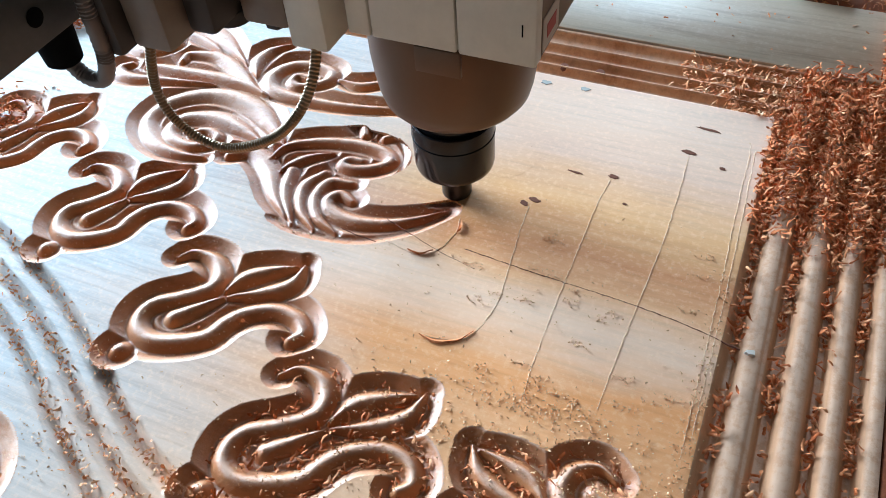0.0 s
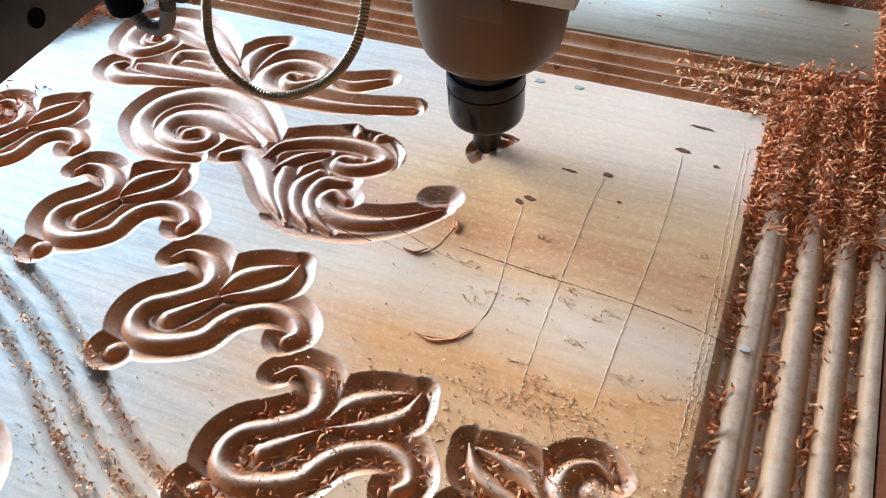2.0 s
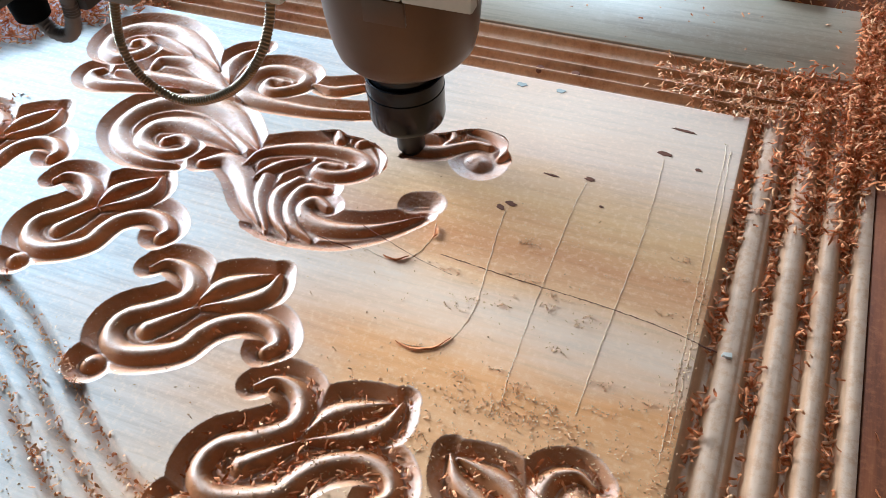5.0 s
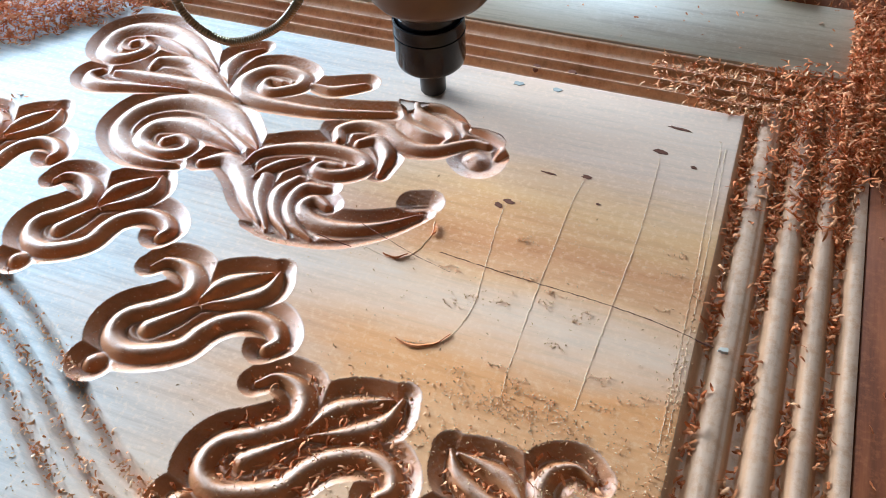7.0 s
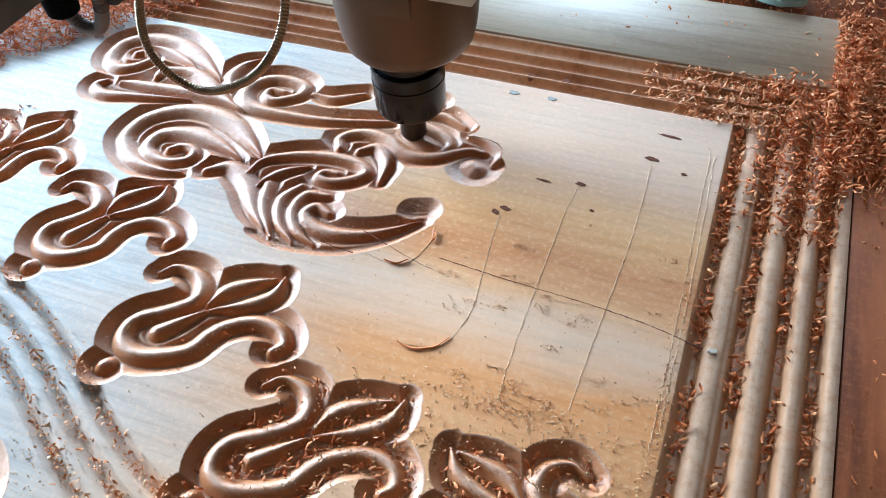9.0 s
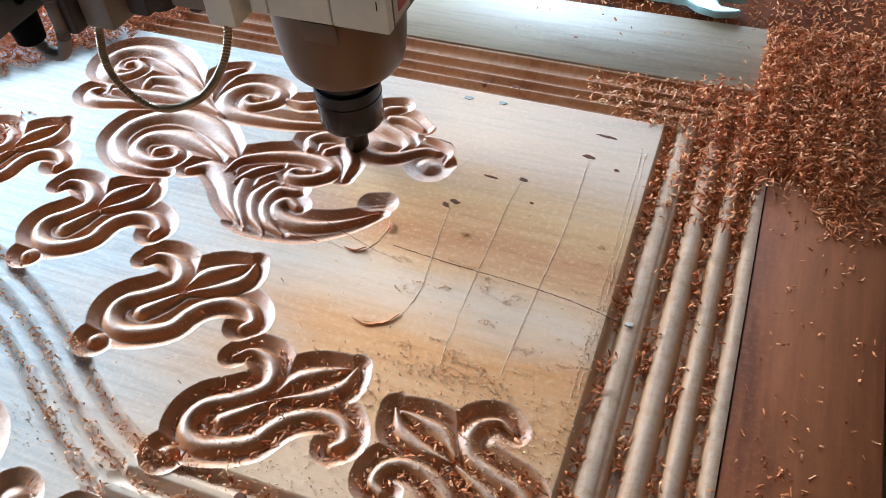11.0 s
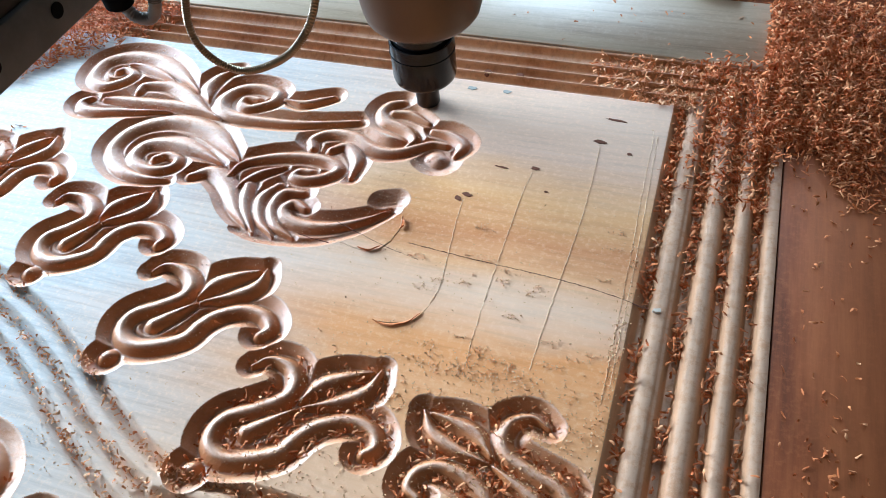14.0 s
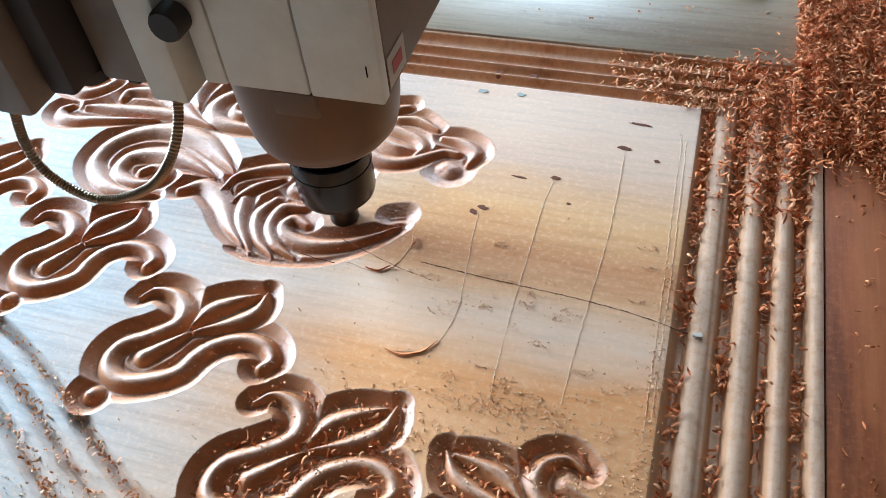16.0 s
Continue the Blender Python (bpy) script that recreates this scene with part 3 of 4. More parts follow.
part("shank", lathe([(0.0085, 0.0), (0.0094, 0.0015), (0.0094, 0.0250), (0.0088, 0.0270)], 32), M_BIT, head, "dark tool shank")
part("cutter", lathe([(0.0012, -0.0062), (0.0045, -0.0050), (0.0070, -0.0025), (0.0076, -0.001)], 24), M_BIT, head)

# cover: three front plates, a side plate, with narrow joints
ZB, ZT = 0.1425, 0.42
cover = part("front_plate", box(0.0278, 0.066, -0.0505, -0.042, ZB, ZT, 0.0015), M_CREAM, head, "cream enamelled cover plate")
part("front_plate", box(-0.0170, 0.0270, -0.0500, -0.042, ZB, ZT, 0.0012), M_CREAM, head)
part("front_plate", box(-0.0300, -0.0178, -0.0500, -0.042, ZB, ZT, 0.0012), M_CREAM, head)
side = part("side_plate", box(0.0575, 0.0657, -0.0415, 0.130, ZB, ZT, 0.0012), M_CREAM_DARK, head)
part("label_plate", box(0.0658, 0.0662, -0.041, -0.018, ZB + 0.003, ZB + 0.020, 0.0001, 1), M_WHITE, side, "small white sticker with red print")
part("print_bar", box(0.0663, 0.0665, -0.036, -0.023, ZB + 0.008, ZB + 0.015, 0.0, 1), M_RED, side)
part("slit", box(0.0592, 0.0598, -0.0509, -0.0503, ZB + 0.016, ZB + 0.022, 0.0), M_BLACK, cover)
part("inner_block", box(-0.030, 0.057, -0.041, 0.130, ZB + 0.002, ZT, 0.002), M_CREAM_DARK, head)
# conduit bracket and cable gland
bracket = part("conduit_bracket", box(-0.0580, -0.0370, -0.0600, -0.030, 0.1350, ZT, 0.002), M_CREAM, head, "cream bracket that holds the conduit")
g = lathe([(0.007, 0), (0.0085, 0.001), (0.0085, 0.010), (0.0075, 0.012)], 24)
bmesh.ops.transform(g, matrix=Matrix.Translation((-0.0315, -0.052, 0.183)) @ Matrix.Rotation(radians(90), 4, "X"), verts=g.verts[:])
part("cable_gland", g, M_DARK, head, "black knob")
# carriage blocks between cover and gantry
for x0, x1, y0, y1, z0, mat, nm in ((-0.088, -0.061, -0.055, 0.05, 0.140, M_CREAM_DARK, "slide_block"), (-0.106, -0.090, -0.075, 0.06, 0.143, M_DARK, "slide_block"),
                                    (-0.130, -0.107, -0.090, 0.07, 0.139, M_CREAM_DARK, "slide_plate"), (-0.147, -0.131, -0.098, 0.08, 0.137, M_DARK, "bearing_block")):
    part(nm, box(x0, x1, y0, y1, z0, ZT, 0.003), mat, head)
part("screw_nut", lathe([(0.006, 0.137), (0.010, 0.138), (0.010, 0.145)], 20, -0.098, -0.050), M_DARK, head)
part("bolt_head", lathe([(0.005, 0.135), (0.006, 0.136), (0.006, 0.142)], 6, -0.075, -0.045), M_DARK, head)
part("gland", lathe([(0.007, 0.128), (0.0095, 0.130), (0.0105, 0.142), (0.0115, 0.165)], 20, -0.171, -0.100), M_BLACK, head, "black cable gland")
part("conduit", tube([(-0.125, -0.075, 0.26), (-0.126, -0.076, 0.18), (-0.129, -0.076, 0.150), (-0.142, -0.076, 0.103), (-0.134, -0.076, 0.078), (-0.108, -0.076, 0.0685), (-0.074, -0.075, 0.083), (-0.052, -0.073, 0.106), (-0.0455, -0.062, 0.126), (-0.0465, -0.050, 0.150)], 0.0027, 14, 0.10, 0.0010), M_HOSE, head, "ribbed brass-coloured conduit loop")
part("small_conduit", tube([(-0.140, -0.1, 0.26), (-0.140, -0.1, 0.16), (-0.142, -0.1, 0.135), (-0.150, -0.1, 0.122), (-0.162, -0.1, 0.122), (-0.170, -0.1, 0.132)], 0.0042, 12, 0.06, 0.0014), M_HOSE_DARK, head, "dark ribbed cable conduit")
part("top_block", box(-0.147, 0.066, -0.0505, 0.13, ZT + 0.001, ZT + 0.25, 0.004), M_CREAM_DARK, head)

gantry = thing("gantry_beam", "black gantry beam with a grey drilled steel rail", "gantry")
rail = part("rail", box(-0.171, -0.159, -1.1, 0.98, 0.1500, 0.1800, 0.0012), M_BEAM, gantry, "scuffed grey steel rail with bolt holes")
for k in range(-9, 20):
    y = -0.310 + 0.057 * k
    hole = lathe([(0.0043, 0), (0.0048, 0.0004), (0.0048, 0.0008)], 24)
    bmesh.ops.transform(hole, matrix=Matrix.Translation((-0.1591, y, 0.165)) @ Matrix.Rotation(radians(90), 4, "Y"), verts=hole.verts[:])
    part("bolt_hole", hole, M_BLACK, rail)
part("rail_lip", box(-0.178, -0.1625, -1.1, 0.98, 0.1802, 0.1880, 0.0008), M_DARK, gantry)
part("beam", box(-0.262, -0.180, -1.1, 0.98, 0.152, 0.44, 0.006), M_BLACK, gantry)
for y in (-1.1, 0.92):
    part("upright", box(-0.262, -0.180, y, y + 0.06, -0.0355, 0.151, 0.004), M_DARK, gantry)

# ---- marks on the panel ----


def blob(name, x, y, rx, ry, mat, label, turn=0.0, high=0.0005, seed=1):
    r = random.Random(seed)
    bm = bmesh.new()
    n = 18
    ring = []
    for k in range(n):
        a = 2 * math.pi * k / n
        f = 0.7 + 0.5 * r.random()
        u, v = rx * f * math.cos(a), ry * f * math.sin(a)
        c, s = math.cos(turn), math.sin(turn)
        ring.append((x + u * c - v * s, y + u * s + v * c))
    lower = [bm.verts.new((px, py, -0.0006)) for px, py in ring]
    upper = [bm.verts.new((x + (px - x) * 0.9, y + (py - y) * 0.9, high)) for px, py in ring]
    for k in range(n):
        bm.faces.new((lower[k], lower[(k + 1) % n], upper[(k + 1) % n], upper[k]))
    bm.faces.new(upper)
    return part(name, finish(bm, False), mat, panel, label)


for k, (x, y, rx, ry) in enumerate(((-43, -53, 5.0, 2.2), (-83, -92, 3.6, 2.0), (-124, -129, 4.0, 2.0), (-35, -26, 8.5, 1.3), (-129, -134, 3, 2.5), (-107, -96, 5.5, 0.9), (-70, -114, 1.6, 1.0), (-20, -62, 2.4, 1.6))):
    blob("knot", x / 1000, y / 1000, rx / 1000, ry / 1000, M_KNOT, "dark knot", -0.1, 0.0003, k)
for k, (x, y) in enumerate(((-155, -10), (-126, -9))):
    blob("filler_spot", x / 1000, y / 1000, 0.0042, 0.0024, M_GREYDOT, "grey filler spot", 0.0, 0.0003, 20 + k)
for k, (x, y, z) in enumerate(((-149, 15, -0.003), (-122, 16, -0.003), (-156, -384, 0.0), (-125, -382, 0.0))):
    part("dowel", lathe([(0.0035, -0.008), (0.0037, 0.0), (0.003, 0.0012)], 12, x / 1000, y / 1000), M_KNOT, panel, "dark dowel end").location.z = z + 0.0012
blob("chalk_mark", 0.0195, -0.2005, 0.0032, 0.0018, M_WHITE, "white paint speck", 0.2, 0.0012, 31)


def fibre_line(points, seed):
    """A raised, ragged line of torn wood fibre."""
    r = random.Random(seed)
    pts = spline([(x / 1000, y / 1000, 0) for x, y in points], 0.0022)
    jag = [(p[0] + r.uniform(-0.0003, 0.0003), p[1] + r.uniform(-0.0005, 0.0005), r.uniform(-0.0001, 0.0002)) for p in pts]
    part("wood_fibre", tube(jag, 0.00016, 5, 0.4, 0.0012), M_FIBRE, panel, "pale torn wood fibre")


fibre_line([(-125, -136), (-124, -153), (-119, -195), (-117, -217), (-121, -238), (-128, -247), (-148, -251)], 1)
fibre_line([(-84, -96), (-86, -120), (-86, -160), (-86, -203), (-85, -245), (-83, -270)], 2)
fibre_line([(-42, -58), (-41, -100), (-41, -143), (-44, -205), (-46, -262)], 3)
fibre_line([(-8, -30), (-6, -40), (-5, -100), (-3, -180), (-2, -275)], 4)
fibre_line([(-3, -38), (-1, -100), (0.5, -180), (1, -262)], 5)
fibre_line([(-162, -160), (-160, -172), (-163, -186), (-170, -195), (-182, -196), (-205, -192)], 6)


def crack(points, wide, seed):
    """A thin dark drying crack along the grain."""
    r = random.Random(seed)
    pts = spline([(x / 1000, y / 1000, 0) for x, y in points], 0.003)
    jag = [(p[0], p[1] + r.uniform(-0.00025, 0.00025), -0.7 * wide * (0.6 + 0.6 * r.random())) for p in pts]
    part("crack", tube(jag, wide, 5, 0.15, 0.0012), M_KNOT, panel, "dark drying crack")


crack([(-150, -183), (-120, -185.5), (-83, -188), (-60, -189), (-37, -191), (-15, -194), (4, -198), (14, -200)], 0.0005, 1)
crack([(-205, -176), (-185, -183), (-160, -191), (-138, -196)], 0.0003, 2)
crack([(-228, -193), (-215, -195), (-203, -196)], 0.0003, 3)


def flap(points, wide, lift, seed):
    """A torn flap of veneer that curls up along a line."""
    r = random.Random(seed)
    p = spline([(x / 1000, y / 1000, 0) for x, y in points], 0.002)
    bm = bmesh.new()
    rows = []
    for k, q in enumerate(p):
        t = k / (len(p) - 1)
        w = wide * math.sin(math.pi * min(0.95, 0.08 + t)) * r.uniform(0.8, 1.15)
        rows.append([bm.verts.new((q[0], q[1], 0.0003)), bm.verts.new((q[0] + 0.2 * w, q[1] - 0.5 * w, 0.0004 + lift * 0.7)), bm.verts.new((q[0] + 0.3 * w, q[1] - w, 0.0002 + lift * 0.4)), bm.verts.new((q[0] + 0.2 * w, q[1] - 0.5 * w, lift * 0.7 - 0.0004))])
    for a, b in zip(rows, rows[1:]):
        for k in range(4):
            bm.faces.new((a[k], a[(k + 1) % 4], b[(k + 1) % 4], b[k]))
    bm.faces.new(rows[0])
    bm.faces.new(rows[-1])
    part("torn_flap", finish(bm), M_CHIP, panel, "reddish torn flap of wood")


flap([(-150, -250), (-140, -251), (-128, -246), (-122, -238)], 0.0026, 0.0008, 1)
flap([(-182, -195), (-174, -195), (-167, -191)], 0.0024, 0.0016, 2)
flap([(-160, -162), (-158, -168), (-159, -172)], 0.0026, 0.002, 3)

# ---- wrench ----
wrench = thing("wrench", "open-ended wrench of pale blue-green steel lying among shavings", "wrench")
bm = bmesh.new()
outline = [(-0.14, -0.007), (-0.02, -0.006), (-0.008, -0.014), (0.010, -0.018), (0.028, -0.013), (0.030, -0.008), (0.012, -0.007), (0.006, 0.0), (0.012, 0.008), (0.030, 0.010), (0.027, 0.015), (0.010, 0.018), (-0.008, 0.014), (-0.02, 0.006), (-0.14, 0.007)]
f = bm.faces.new([bm.verts.new((x, y, 0)) for x, y in outline])
ext = bmesh.ops.extrude_face_region(bm, geom=[f])
for v in ext["geom"]:
    if isinstance(v, bmesh.types.BMVert):
        v.co.z += 0.007
bmesh.ops.bevel(bm, geom=bm.edges[:], offset=0.001, segments=2, affect="EDGES")
part("body", finish(bm), M_WRENCH, wrench)
part("shank_recess", box(-0.12, -0.03, -0.0028, 0.0028, 0.0065, 0.0074, 0.0003), M_WRENCH, wrench)
wrench.matrix_world = pose(0.012, 0.176, 0.0035, 3, -4, -8)

# ---- shavings ----


def surface_z(x, y):
    i, j = ((x * 1000 - GX0) / STEP).astype(int), ((y * 1000 - GY0) / STEP).astype(int)
    ok = (i >= 0) & (i < NX) & (j >= 0) & (j < NY)
    z = np.where(ok, H[np.clip(j, 0, NY - 1), np.clip(i, 0, NX - 1)] / 1000, -0.0012)
    z = np.where((y > 0.0605) & (y < 0.155) & (x < 0.069), 0.0018, z)
    return np.where((y > 0.155) | ((x > 0.071) & (y > 0.0765)), -0.003, z)


def shavings(name, label, x, y, lift, mat, size=(0.003, 0.0095), width=0.0008, seed=0, flat=0.4, parent=None, curl=0.3):
    """Many thin curled slivers in one mesh, lying at x, y on whatever is there, lift above it."""
    r = np.random.default_rng(seed)
    n = len(x)
    z = surface_z(x, y) + lift + (0.0005 if size[1] > 0.003 else 0.0002)
    az, pitch, ln = r.uniform(0, 2 * math.pi, n), r.normal(0, flat, n), r.uniform(*size, n)
    bend, roll = r.uniform(-curl, curl, n) * ln, r.uniform(-0.8, 0.8, n)
    d = np.stack([np.cos(az) * np.cos(pitch), np.sin(az) * np.cos(pitch), np.sin(pitch)], 1)
    side = np.stack([-np.sin(az), np.cos(az), np.zeros(n)], 1)
    up = np.cross(d, side)
    s2 = side * np.cos(roll)[:, None] + up * np.sin(roll)[:, None]
    u2 = np.cross(d, s2)
    c = np.stack([x, y, z + np.abs(np.sin(pitch)) * ln * 0.4], 1)
    verts = []
    twist = r.normal(0, 0.9, n)
    sway = r.uniform(-0.25, 0.25, n) * ln
    for k, (t, w) in enumerate(((-0.5, 0.7), (-0.25, 1.0), (0.0, 0.9), (0.25, 1.0), (0.5, 0.6))):
        mid = c + d * (t * ln * 0.92)[:, None] + u2 * (bend * (0.25 - t * t) * 3.2)[:, None] + s2 * (sway * (t * t - 0.12))[:, None]
        wd = width * w * r.uniform(0.45, 1.25, n)[:, None]
        sk = s2 * np.cos(twist * t)[:, None] + u2 * np.sin(twist * t)[:, None]
        verts += [mid - sk * wd, mid + sk * wd * r.uniform(0.5, 1.2, n)[:, None], mid + np.cross(d, sk) * 0.22 * wd]
    v = np.stack(verts, 1).reshape(-1, 3)
    faces = []
    for k in range(4):
        for e in range(3):
            faces.append((3 * k + e, 3 * k + (e + 1) % 3, 3 * k + 3 + (e + 1) % 3, 3 * k + 3 + e))
    quads = (np.arange(n)[:, None, None] * 15 + np.array(faces)[None]).reshape(-1, 4)
    me = bpy.data.meshes.new(name)
    me.from_pydata(v.tolist(), [], quads.tolist())
    me.materials.append(mat)
    return tagged(new(name, me), label, "shavings", kind="stuff")


R = np.random.default_rng(11)


def strip(n, x0, x1, y0, y1):
    return R.uniform(x0, x1, n), R.uniform(y0, y1, n)


def gather(*sets):
    return np.concatenate([s[0] for s in sets]), np.concatenate([s[1] for s in sets])


# heap at the corner behind and beside the panel
n = 19000
hx, hy = R.uniform(0.02, 0.20, n), R.uniform(-0.10, 0.16, n)
dens = smooth(0.10, -0.03, np.abs(hx - 0.095)) * smooth(-0.14, 0.0, hy - 0.5 * np.abs(hx - 0.10))
keep = (R.uniform(0, 1, n) < 0.15 + dens) & ~((hx < 0.066) & (hy > 0.062)) & ~((hx < 0.012) & (hy < 0.03)) & (hy > -0.03 - 0.07 * smooth(0.085, 0.075, hx) - 0.055 * smooth(0.105, 0.13, hx))
hx, hy = hx[keep], hy[keep]
lift = R.uniform(0, 1, len(hx)) ** 1.3 * 0.010 * smooth(-0.09, 0.05, hy)
shavings("shavings_heap", "heap of curled orange-brown wood shavings over the boards", hx, hy, lift, M_CHIP, seed=1)
x, y = gather(strip(7000, 0.07, 0.42, 0.07, 0.42), strip(2600, -0.6, 0.08, 0.157, 0.26))
shavings("far_shavings", "loose orange-brown wood shavings covering the boards behind", x, y, R.uniform(0, 1, len(x)) ** 2 * 0.006, M_CHIP, seed=2)
# back border filled near the corner
x, y = gather((R.triangular(-0.075, 0.05, 0.05, 1500), R.uniform(0.012, 0.058, 1500)), (R.triangular(-0.04, 0.02, 0.02, 260), R.uniform(0.0, 0.012, 260)))
shavings("border_shavings", "pale and orange shavings lying in the rear border", x, y, R.uniform(0, 0.003, len(x)), M_CHIP_PALE, seed=3)
# loose shavings over the corner of the border, blown clear early on
n = 3600
x, y = R.uniform(-0.004, 0.085, n), R.uniform(-0.12, 0.06, n)
ok = (R.uniform(0, 1, n) < smooth(-0.125, -0.06, y + 0.25 * np.minimum(x, 0.05))) & (x > 0.002 + 0.25 * np.maximum(0, y))
blown = shavings("loose_shavings", "loose orange shavings drifted over the corner of the border", x[ok], y[ok], R.uniform(0, 0.006, ok.sum()), M_CHIP, seed=12)
# in the grooves of the ribbed border
sets = []
for c, half, m in ((11, 3.6, 1300), (33.5, 3.4, 1300), (54.3, 3.0, 1200), (73, 3.2, 1400)):
    yy = R.uniform(-0.56, 0.0, m)
    pick = R.uniform(0, 1, m) < 0.28 + 0.72 * smooth(-0.2, -0.03, yy) + 0.2 * np.sin(yy * 90 + c)
    sets.append(((c + R.normal(0, half / 2, m))[pick] / 1000, yy[pick]))
x, y = gather(*sets)
shavings("groove_shavings", "orange shavings packed in the grooves of the ribbed border", x, y, R.uniform(0, 0.0025, len(x)), M_CHIP, (0.003, 0.0085), 0.001, 4)
# along the curved border
t = R.integers(0, len(BORDER) - 1, 2600)
nrm = np.gradient(BORDER, axis=0)
nrm = np.stack([nrm[:, 1], -nrm[:, 0]], 1) / np.linalg.norm(nrm, axis=1)[:, None]
off = R.choice((-8.5, 8.0, 23.0), 2600) + R.normal(0, 1.7, 2600)
b = BORDER[t] - nrm[t] * off[:, None] + R.normal(0, 1.5, (2600, 2))
ok = (b[:, 0] < 2) & (R.uniform(0, 1, 2600) < np.where(b[:, 0] > -330, 1.0, 0.75))
shavings("border_groove_shavings", "orange shavings packed in the grooves of the curved border", b[ok, 0] / 1000, b[ok, 1] / 1000, R.uniform(0, 0.0015, ok.sum()), M_CHIP_PALE, (0.0012, 0.0045), 0.0007, 5)
# scattered over the near carving and the corner motif
x, y = gather((R.normal(-0.15, 0.045, 1100), R.normal(-0.33, 0.03, 1100)), (R.normal(-0.045, 0.035, 1300), R.normal(-0.345, 0.03, 1300)), strip(560, -0.44, -0.02, -0.46, -0.40))
ok = (x < 0.005) & (surface_z(x, y) < -0.003)
shavings("carving_shavings", "orange shavings caught in the carved hollows", x[ok], y[ok], R.uniform(0, 0.001, ok.sum()), M_CHIP, (0.002, 0.0075), 0.0009, 6)
# pale crumbs and coarse flakes over the corner motif
x, y = gather((R.normal(-0.04, 0.03, 1500), R.normal(-0.335, 0.03, 1500)), (R.normal(-0.15, 0.03, 500), R.normal(-0.325, 0.03, 500)), strip(260, -0.16, 0.0, -0.31, -0.285), strip(300, -0.32, -0.1, -0.40, -0.36))
ok = x < 0.004
shavings("carving_crumbs", "pale tan wood crumbs sprinkled over the nearest carving", x[ok], y[ok], np.zeros(ok.sum()), M_CRUMB, (0.0007, 0.0022), 0.0004, 21)
# fine dust crumbs clinging to the far scrolls
x, y = gather(strip(5200, -0.56, -0.16, -0.21, 0.0), strip(2600, -0.45, -0.15, -0.33, -0.2))
ok = (surface_z(x, y) < -0.0006) & (R.uniform(0, 1, len(x)) < 0.35 + 0.65 * (np.sin(x * 70) * np.sin(y * 60 + 1) > 0))
shavings("dust_crumbs", "fine pale dust crumbs clinging to the carved scrolls", x[ok], y[ok], np.zeros(ok.sum()), M_FIBRE, (0.0006, 0.0015), 0.0004, 23)
# crumbs on the flat field
cx, cy = R.uniform(-0.15, -0.005, 26), R.uniform(-0.27, -0.13, 26)
x, y = gather(*[(R.normal(a, 0.004, 16), R.normal(c, 0.0015, 16)) for a, c in zip(cx, cy)], (R.normal(-0.07, 0.025, 320), R.normal(-0.272, 0.006, 320)), (R.normal(0.0, 0.003, 260), R.uniform(-0.30, -0.15, 260)), strip(220, -0.25, 0, -0.29, -0.12), strip(120, -0.40, -0.1, -0.39, -0.30))
shavings("wood_crumbs", "fine pale wood crumbs on the flat field", x, y, np.zeros(len(x)), M_CRUMB, (0.0006, 0.0020), 0.0004, 7)
# left rear heap, and flecks on the boards
x, y = strip(9000, -0.72, -0.46, -0.10, 0.058)
edge = -0.480 + 0.92 * y + 0.006 * np.sin(y * 300) - x
ok = (edge > 0) & (R.uniform(0, 1, len(x)) < 0.5 + 20 * edge)
x, y, edge = x[ok], y[ok], edge[ok]
shavings("rear_shavings", "dark orange shavings heaped over the rear border", x, y, R.uniform(0, 1, len(x)) * np.minimum(0.010, 0.002 + edge * 0.15), M_CHIP, seed=8)
x, y = gather(strip(150, 0.09, 0.165, -0.45, -0.05), strip(26, -0.15, 0.06, 0.065, 0.15), (R.normal(0.115, 0.012, 60), R.normal(-0.30, 0.03, 60)))
shavings("board_flecks", "single shavings lying on the bare boards", x, y, np.zeros(len(x)), M_CHIP, (0.002, 0.006), 0.0008, 9, 0.2)
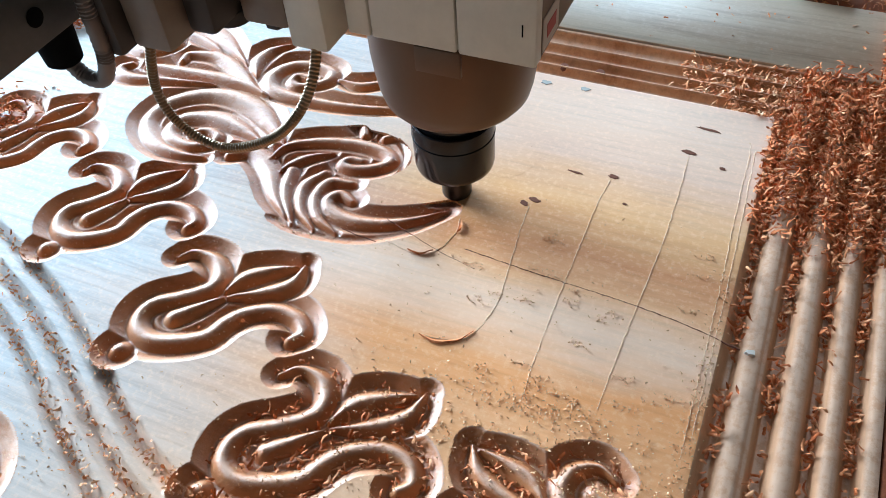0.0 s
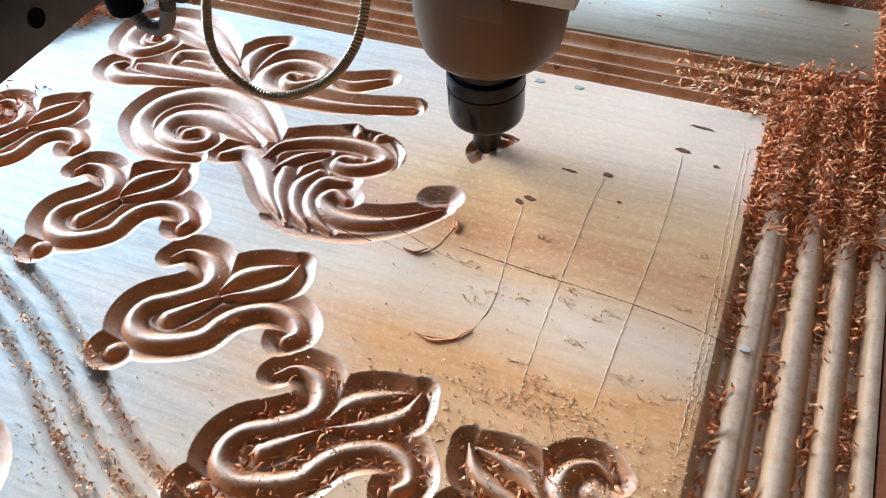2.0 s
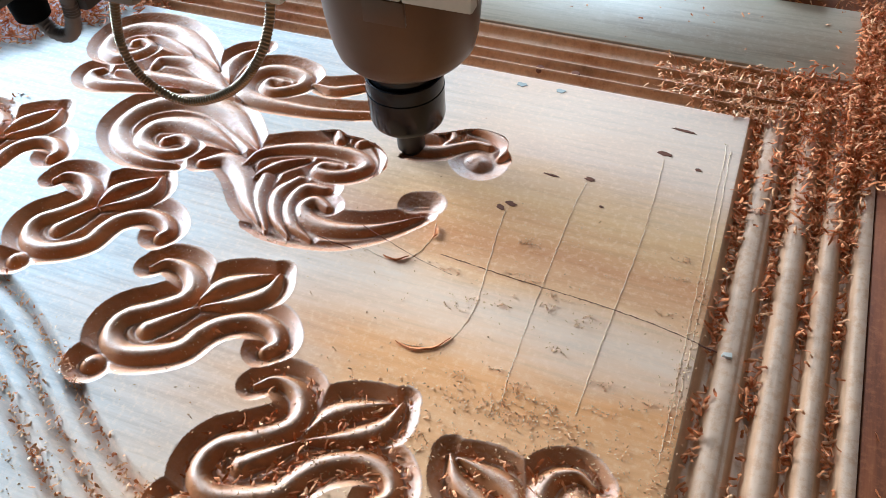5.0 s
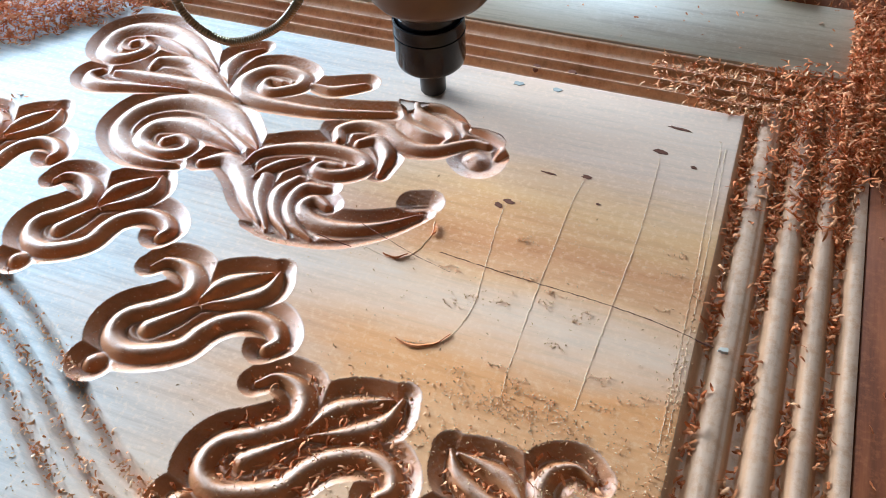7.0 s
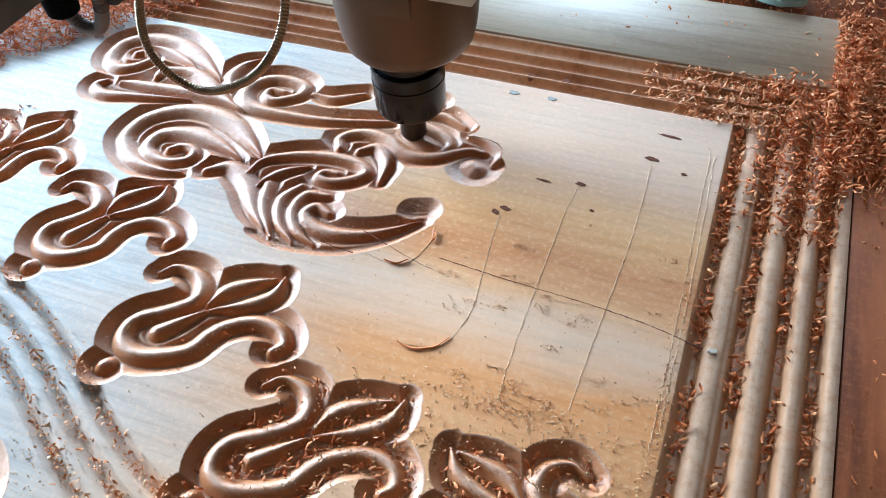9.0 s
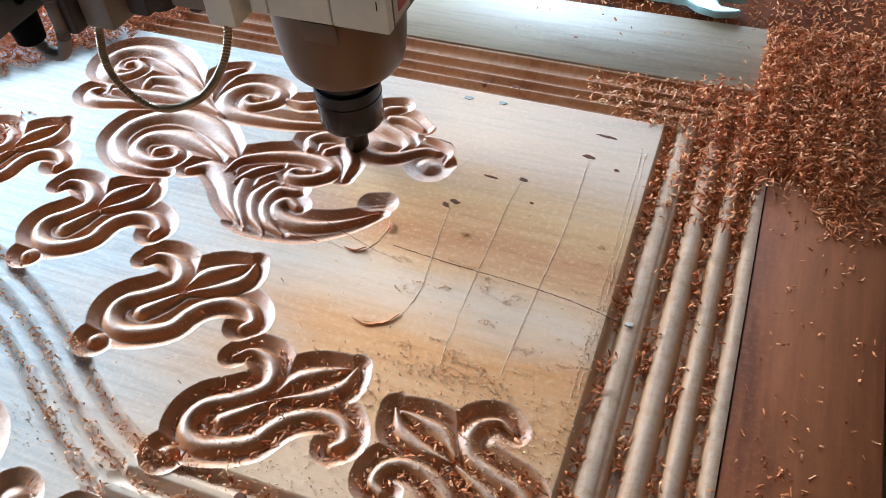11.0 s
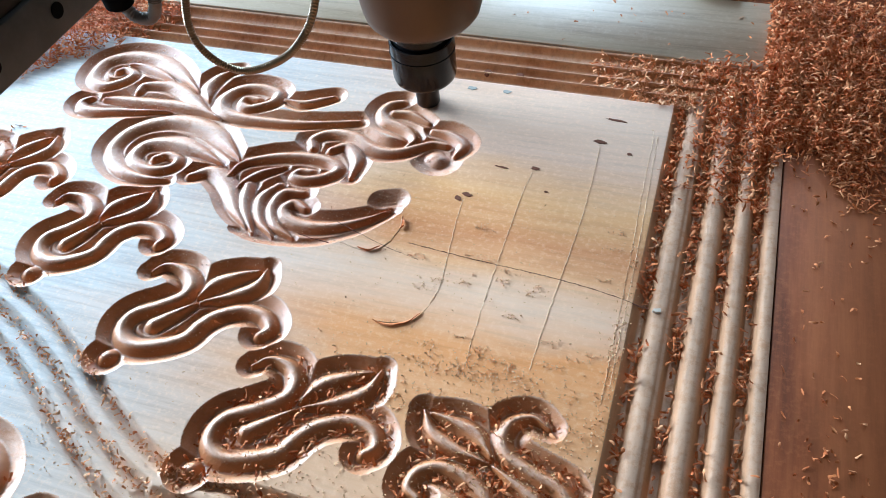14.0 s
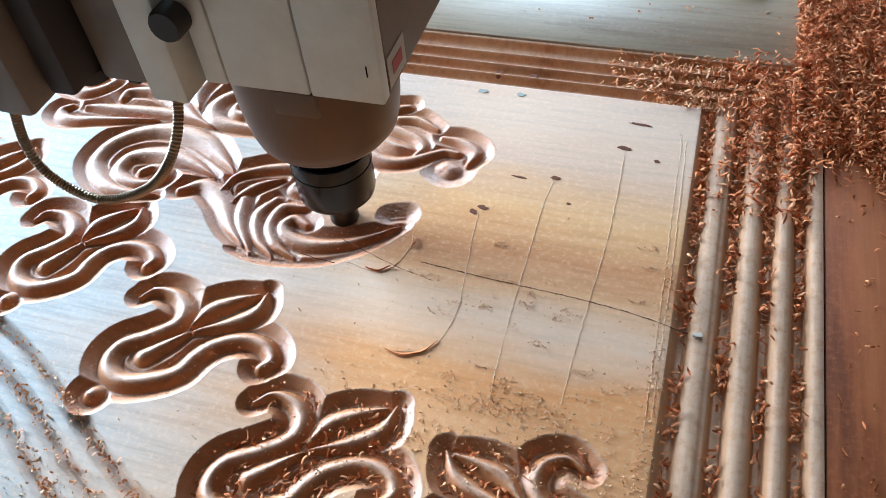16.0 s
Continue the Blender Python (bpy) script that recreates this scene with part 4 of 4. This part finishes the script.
x, y = gather((R.normal(-0.525, 0.014, 320), R.normal(-0.185, 0.02, 320)))
shavings("far_carving_shavings", "shavings caught in the far carved scroll", x, y, np.zeros(len(x)), M_CHIP, (0.002, 0.006), 0.0009, 10)


# ---- what moves ----
TOOL = [
    (0, -172.8, -138.6, 0), (0.5, -187.2, -141.3, 0), (1, -173.7, -138.6, 0), (1.3, -173, -115, 9), (1.5, -172.0, -95.0, 9), (2, -167.4, -88.2, 0), (2.5, -167.4, -102.6, 0),
    (3, -169.2, -97.2, 0), (3.5, -174.6, -78.3, 0), (4, -170.1, -90.0, 0), (4.5, -180, -98, 0), (5, -205, -98, 0), (5.5, -236, -88, 0), (6, -246, -60, 0), (6.5, -234.9, -31.5, 0),
    (7, -212.4, -35.1, 0), (7.5, -164.7, -67.5, 0), (8, -170.1, -63.0, 0), (8.5, -185, -68, 0), (9, -210, -76, 0), (9.5, -232, -86, 0), (10, -248, -96, 0), (10.5, -252.0, -99.9, 0),
    (11, -219.6, -91.8, 0), (11.5, -165.6, -90.0, 0), (12, -180.9, -43.2, 0), (12.5, -175.5, -48.6, 0), (13, -147.6, -80.1, 0), (13.5, -158.4, -50.4, 0), (14, -184.5, -34.2, 0),
    (14.5, -167.4, -85.5, 0), (15, -188.1, -103.5, 0), (15.5, -218.7, -140.4, 0), (16, -210.6, -157.5, 0)]


def motions():
    walk(head, [(t, pose(x / 1000, y / 1000, z / 1000)) for t, x, y, z in TOOL])
    walk(gantry, [(t, pose(x / 1000, 0, 0)) for t, x, y, z in TOOL])
    walk(blown, [(0, pose(0, 0, 0)), (1.7, pose(0, 0, 0)), (2.4, pose(0.012, 0.006, 0.003)), (3.3, pose(0.062, 0.060, 0.004)), (16, pose(0.062, 0.060, 0.004))])
    for t, lump in LUMPS:
        rows = [(0, pose(0, 0, 0))] + ([(t, pose(0, 0, 0))] if t > 0.1 else []) + [(t + 0.2, pose(0, 0, -0.0125)), (16, pose(0, 0, -0.0125))]
        walk(lump, rows)


motions()
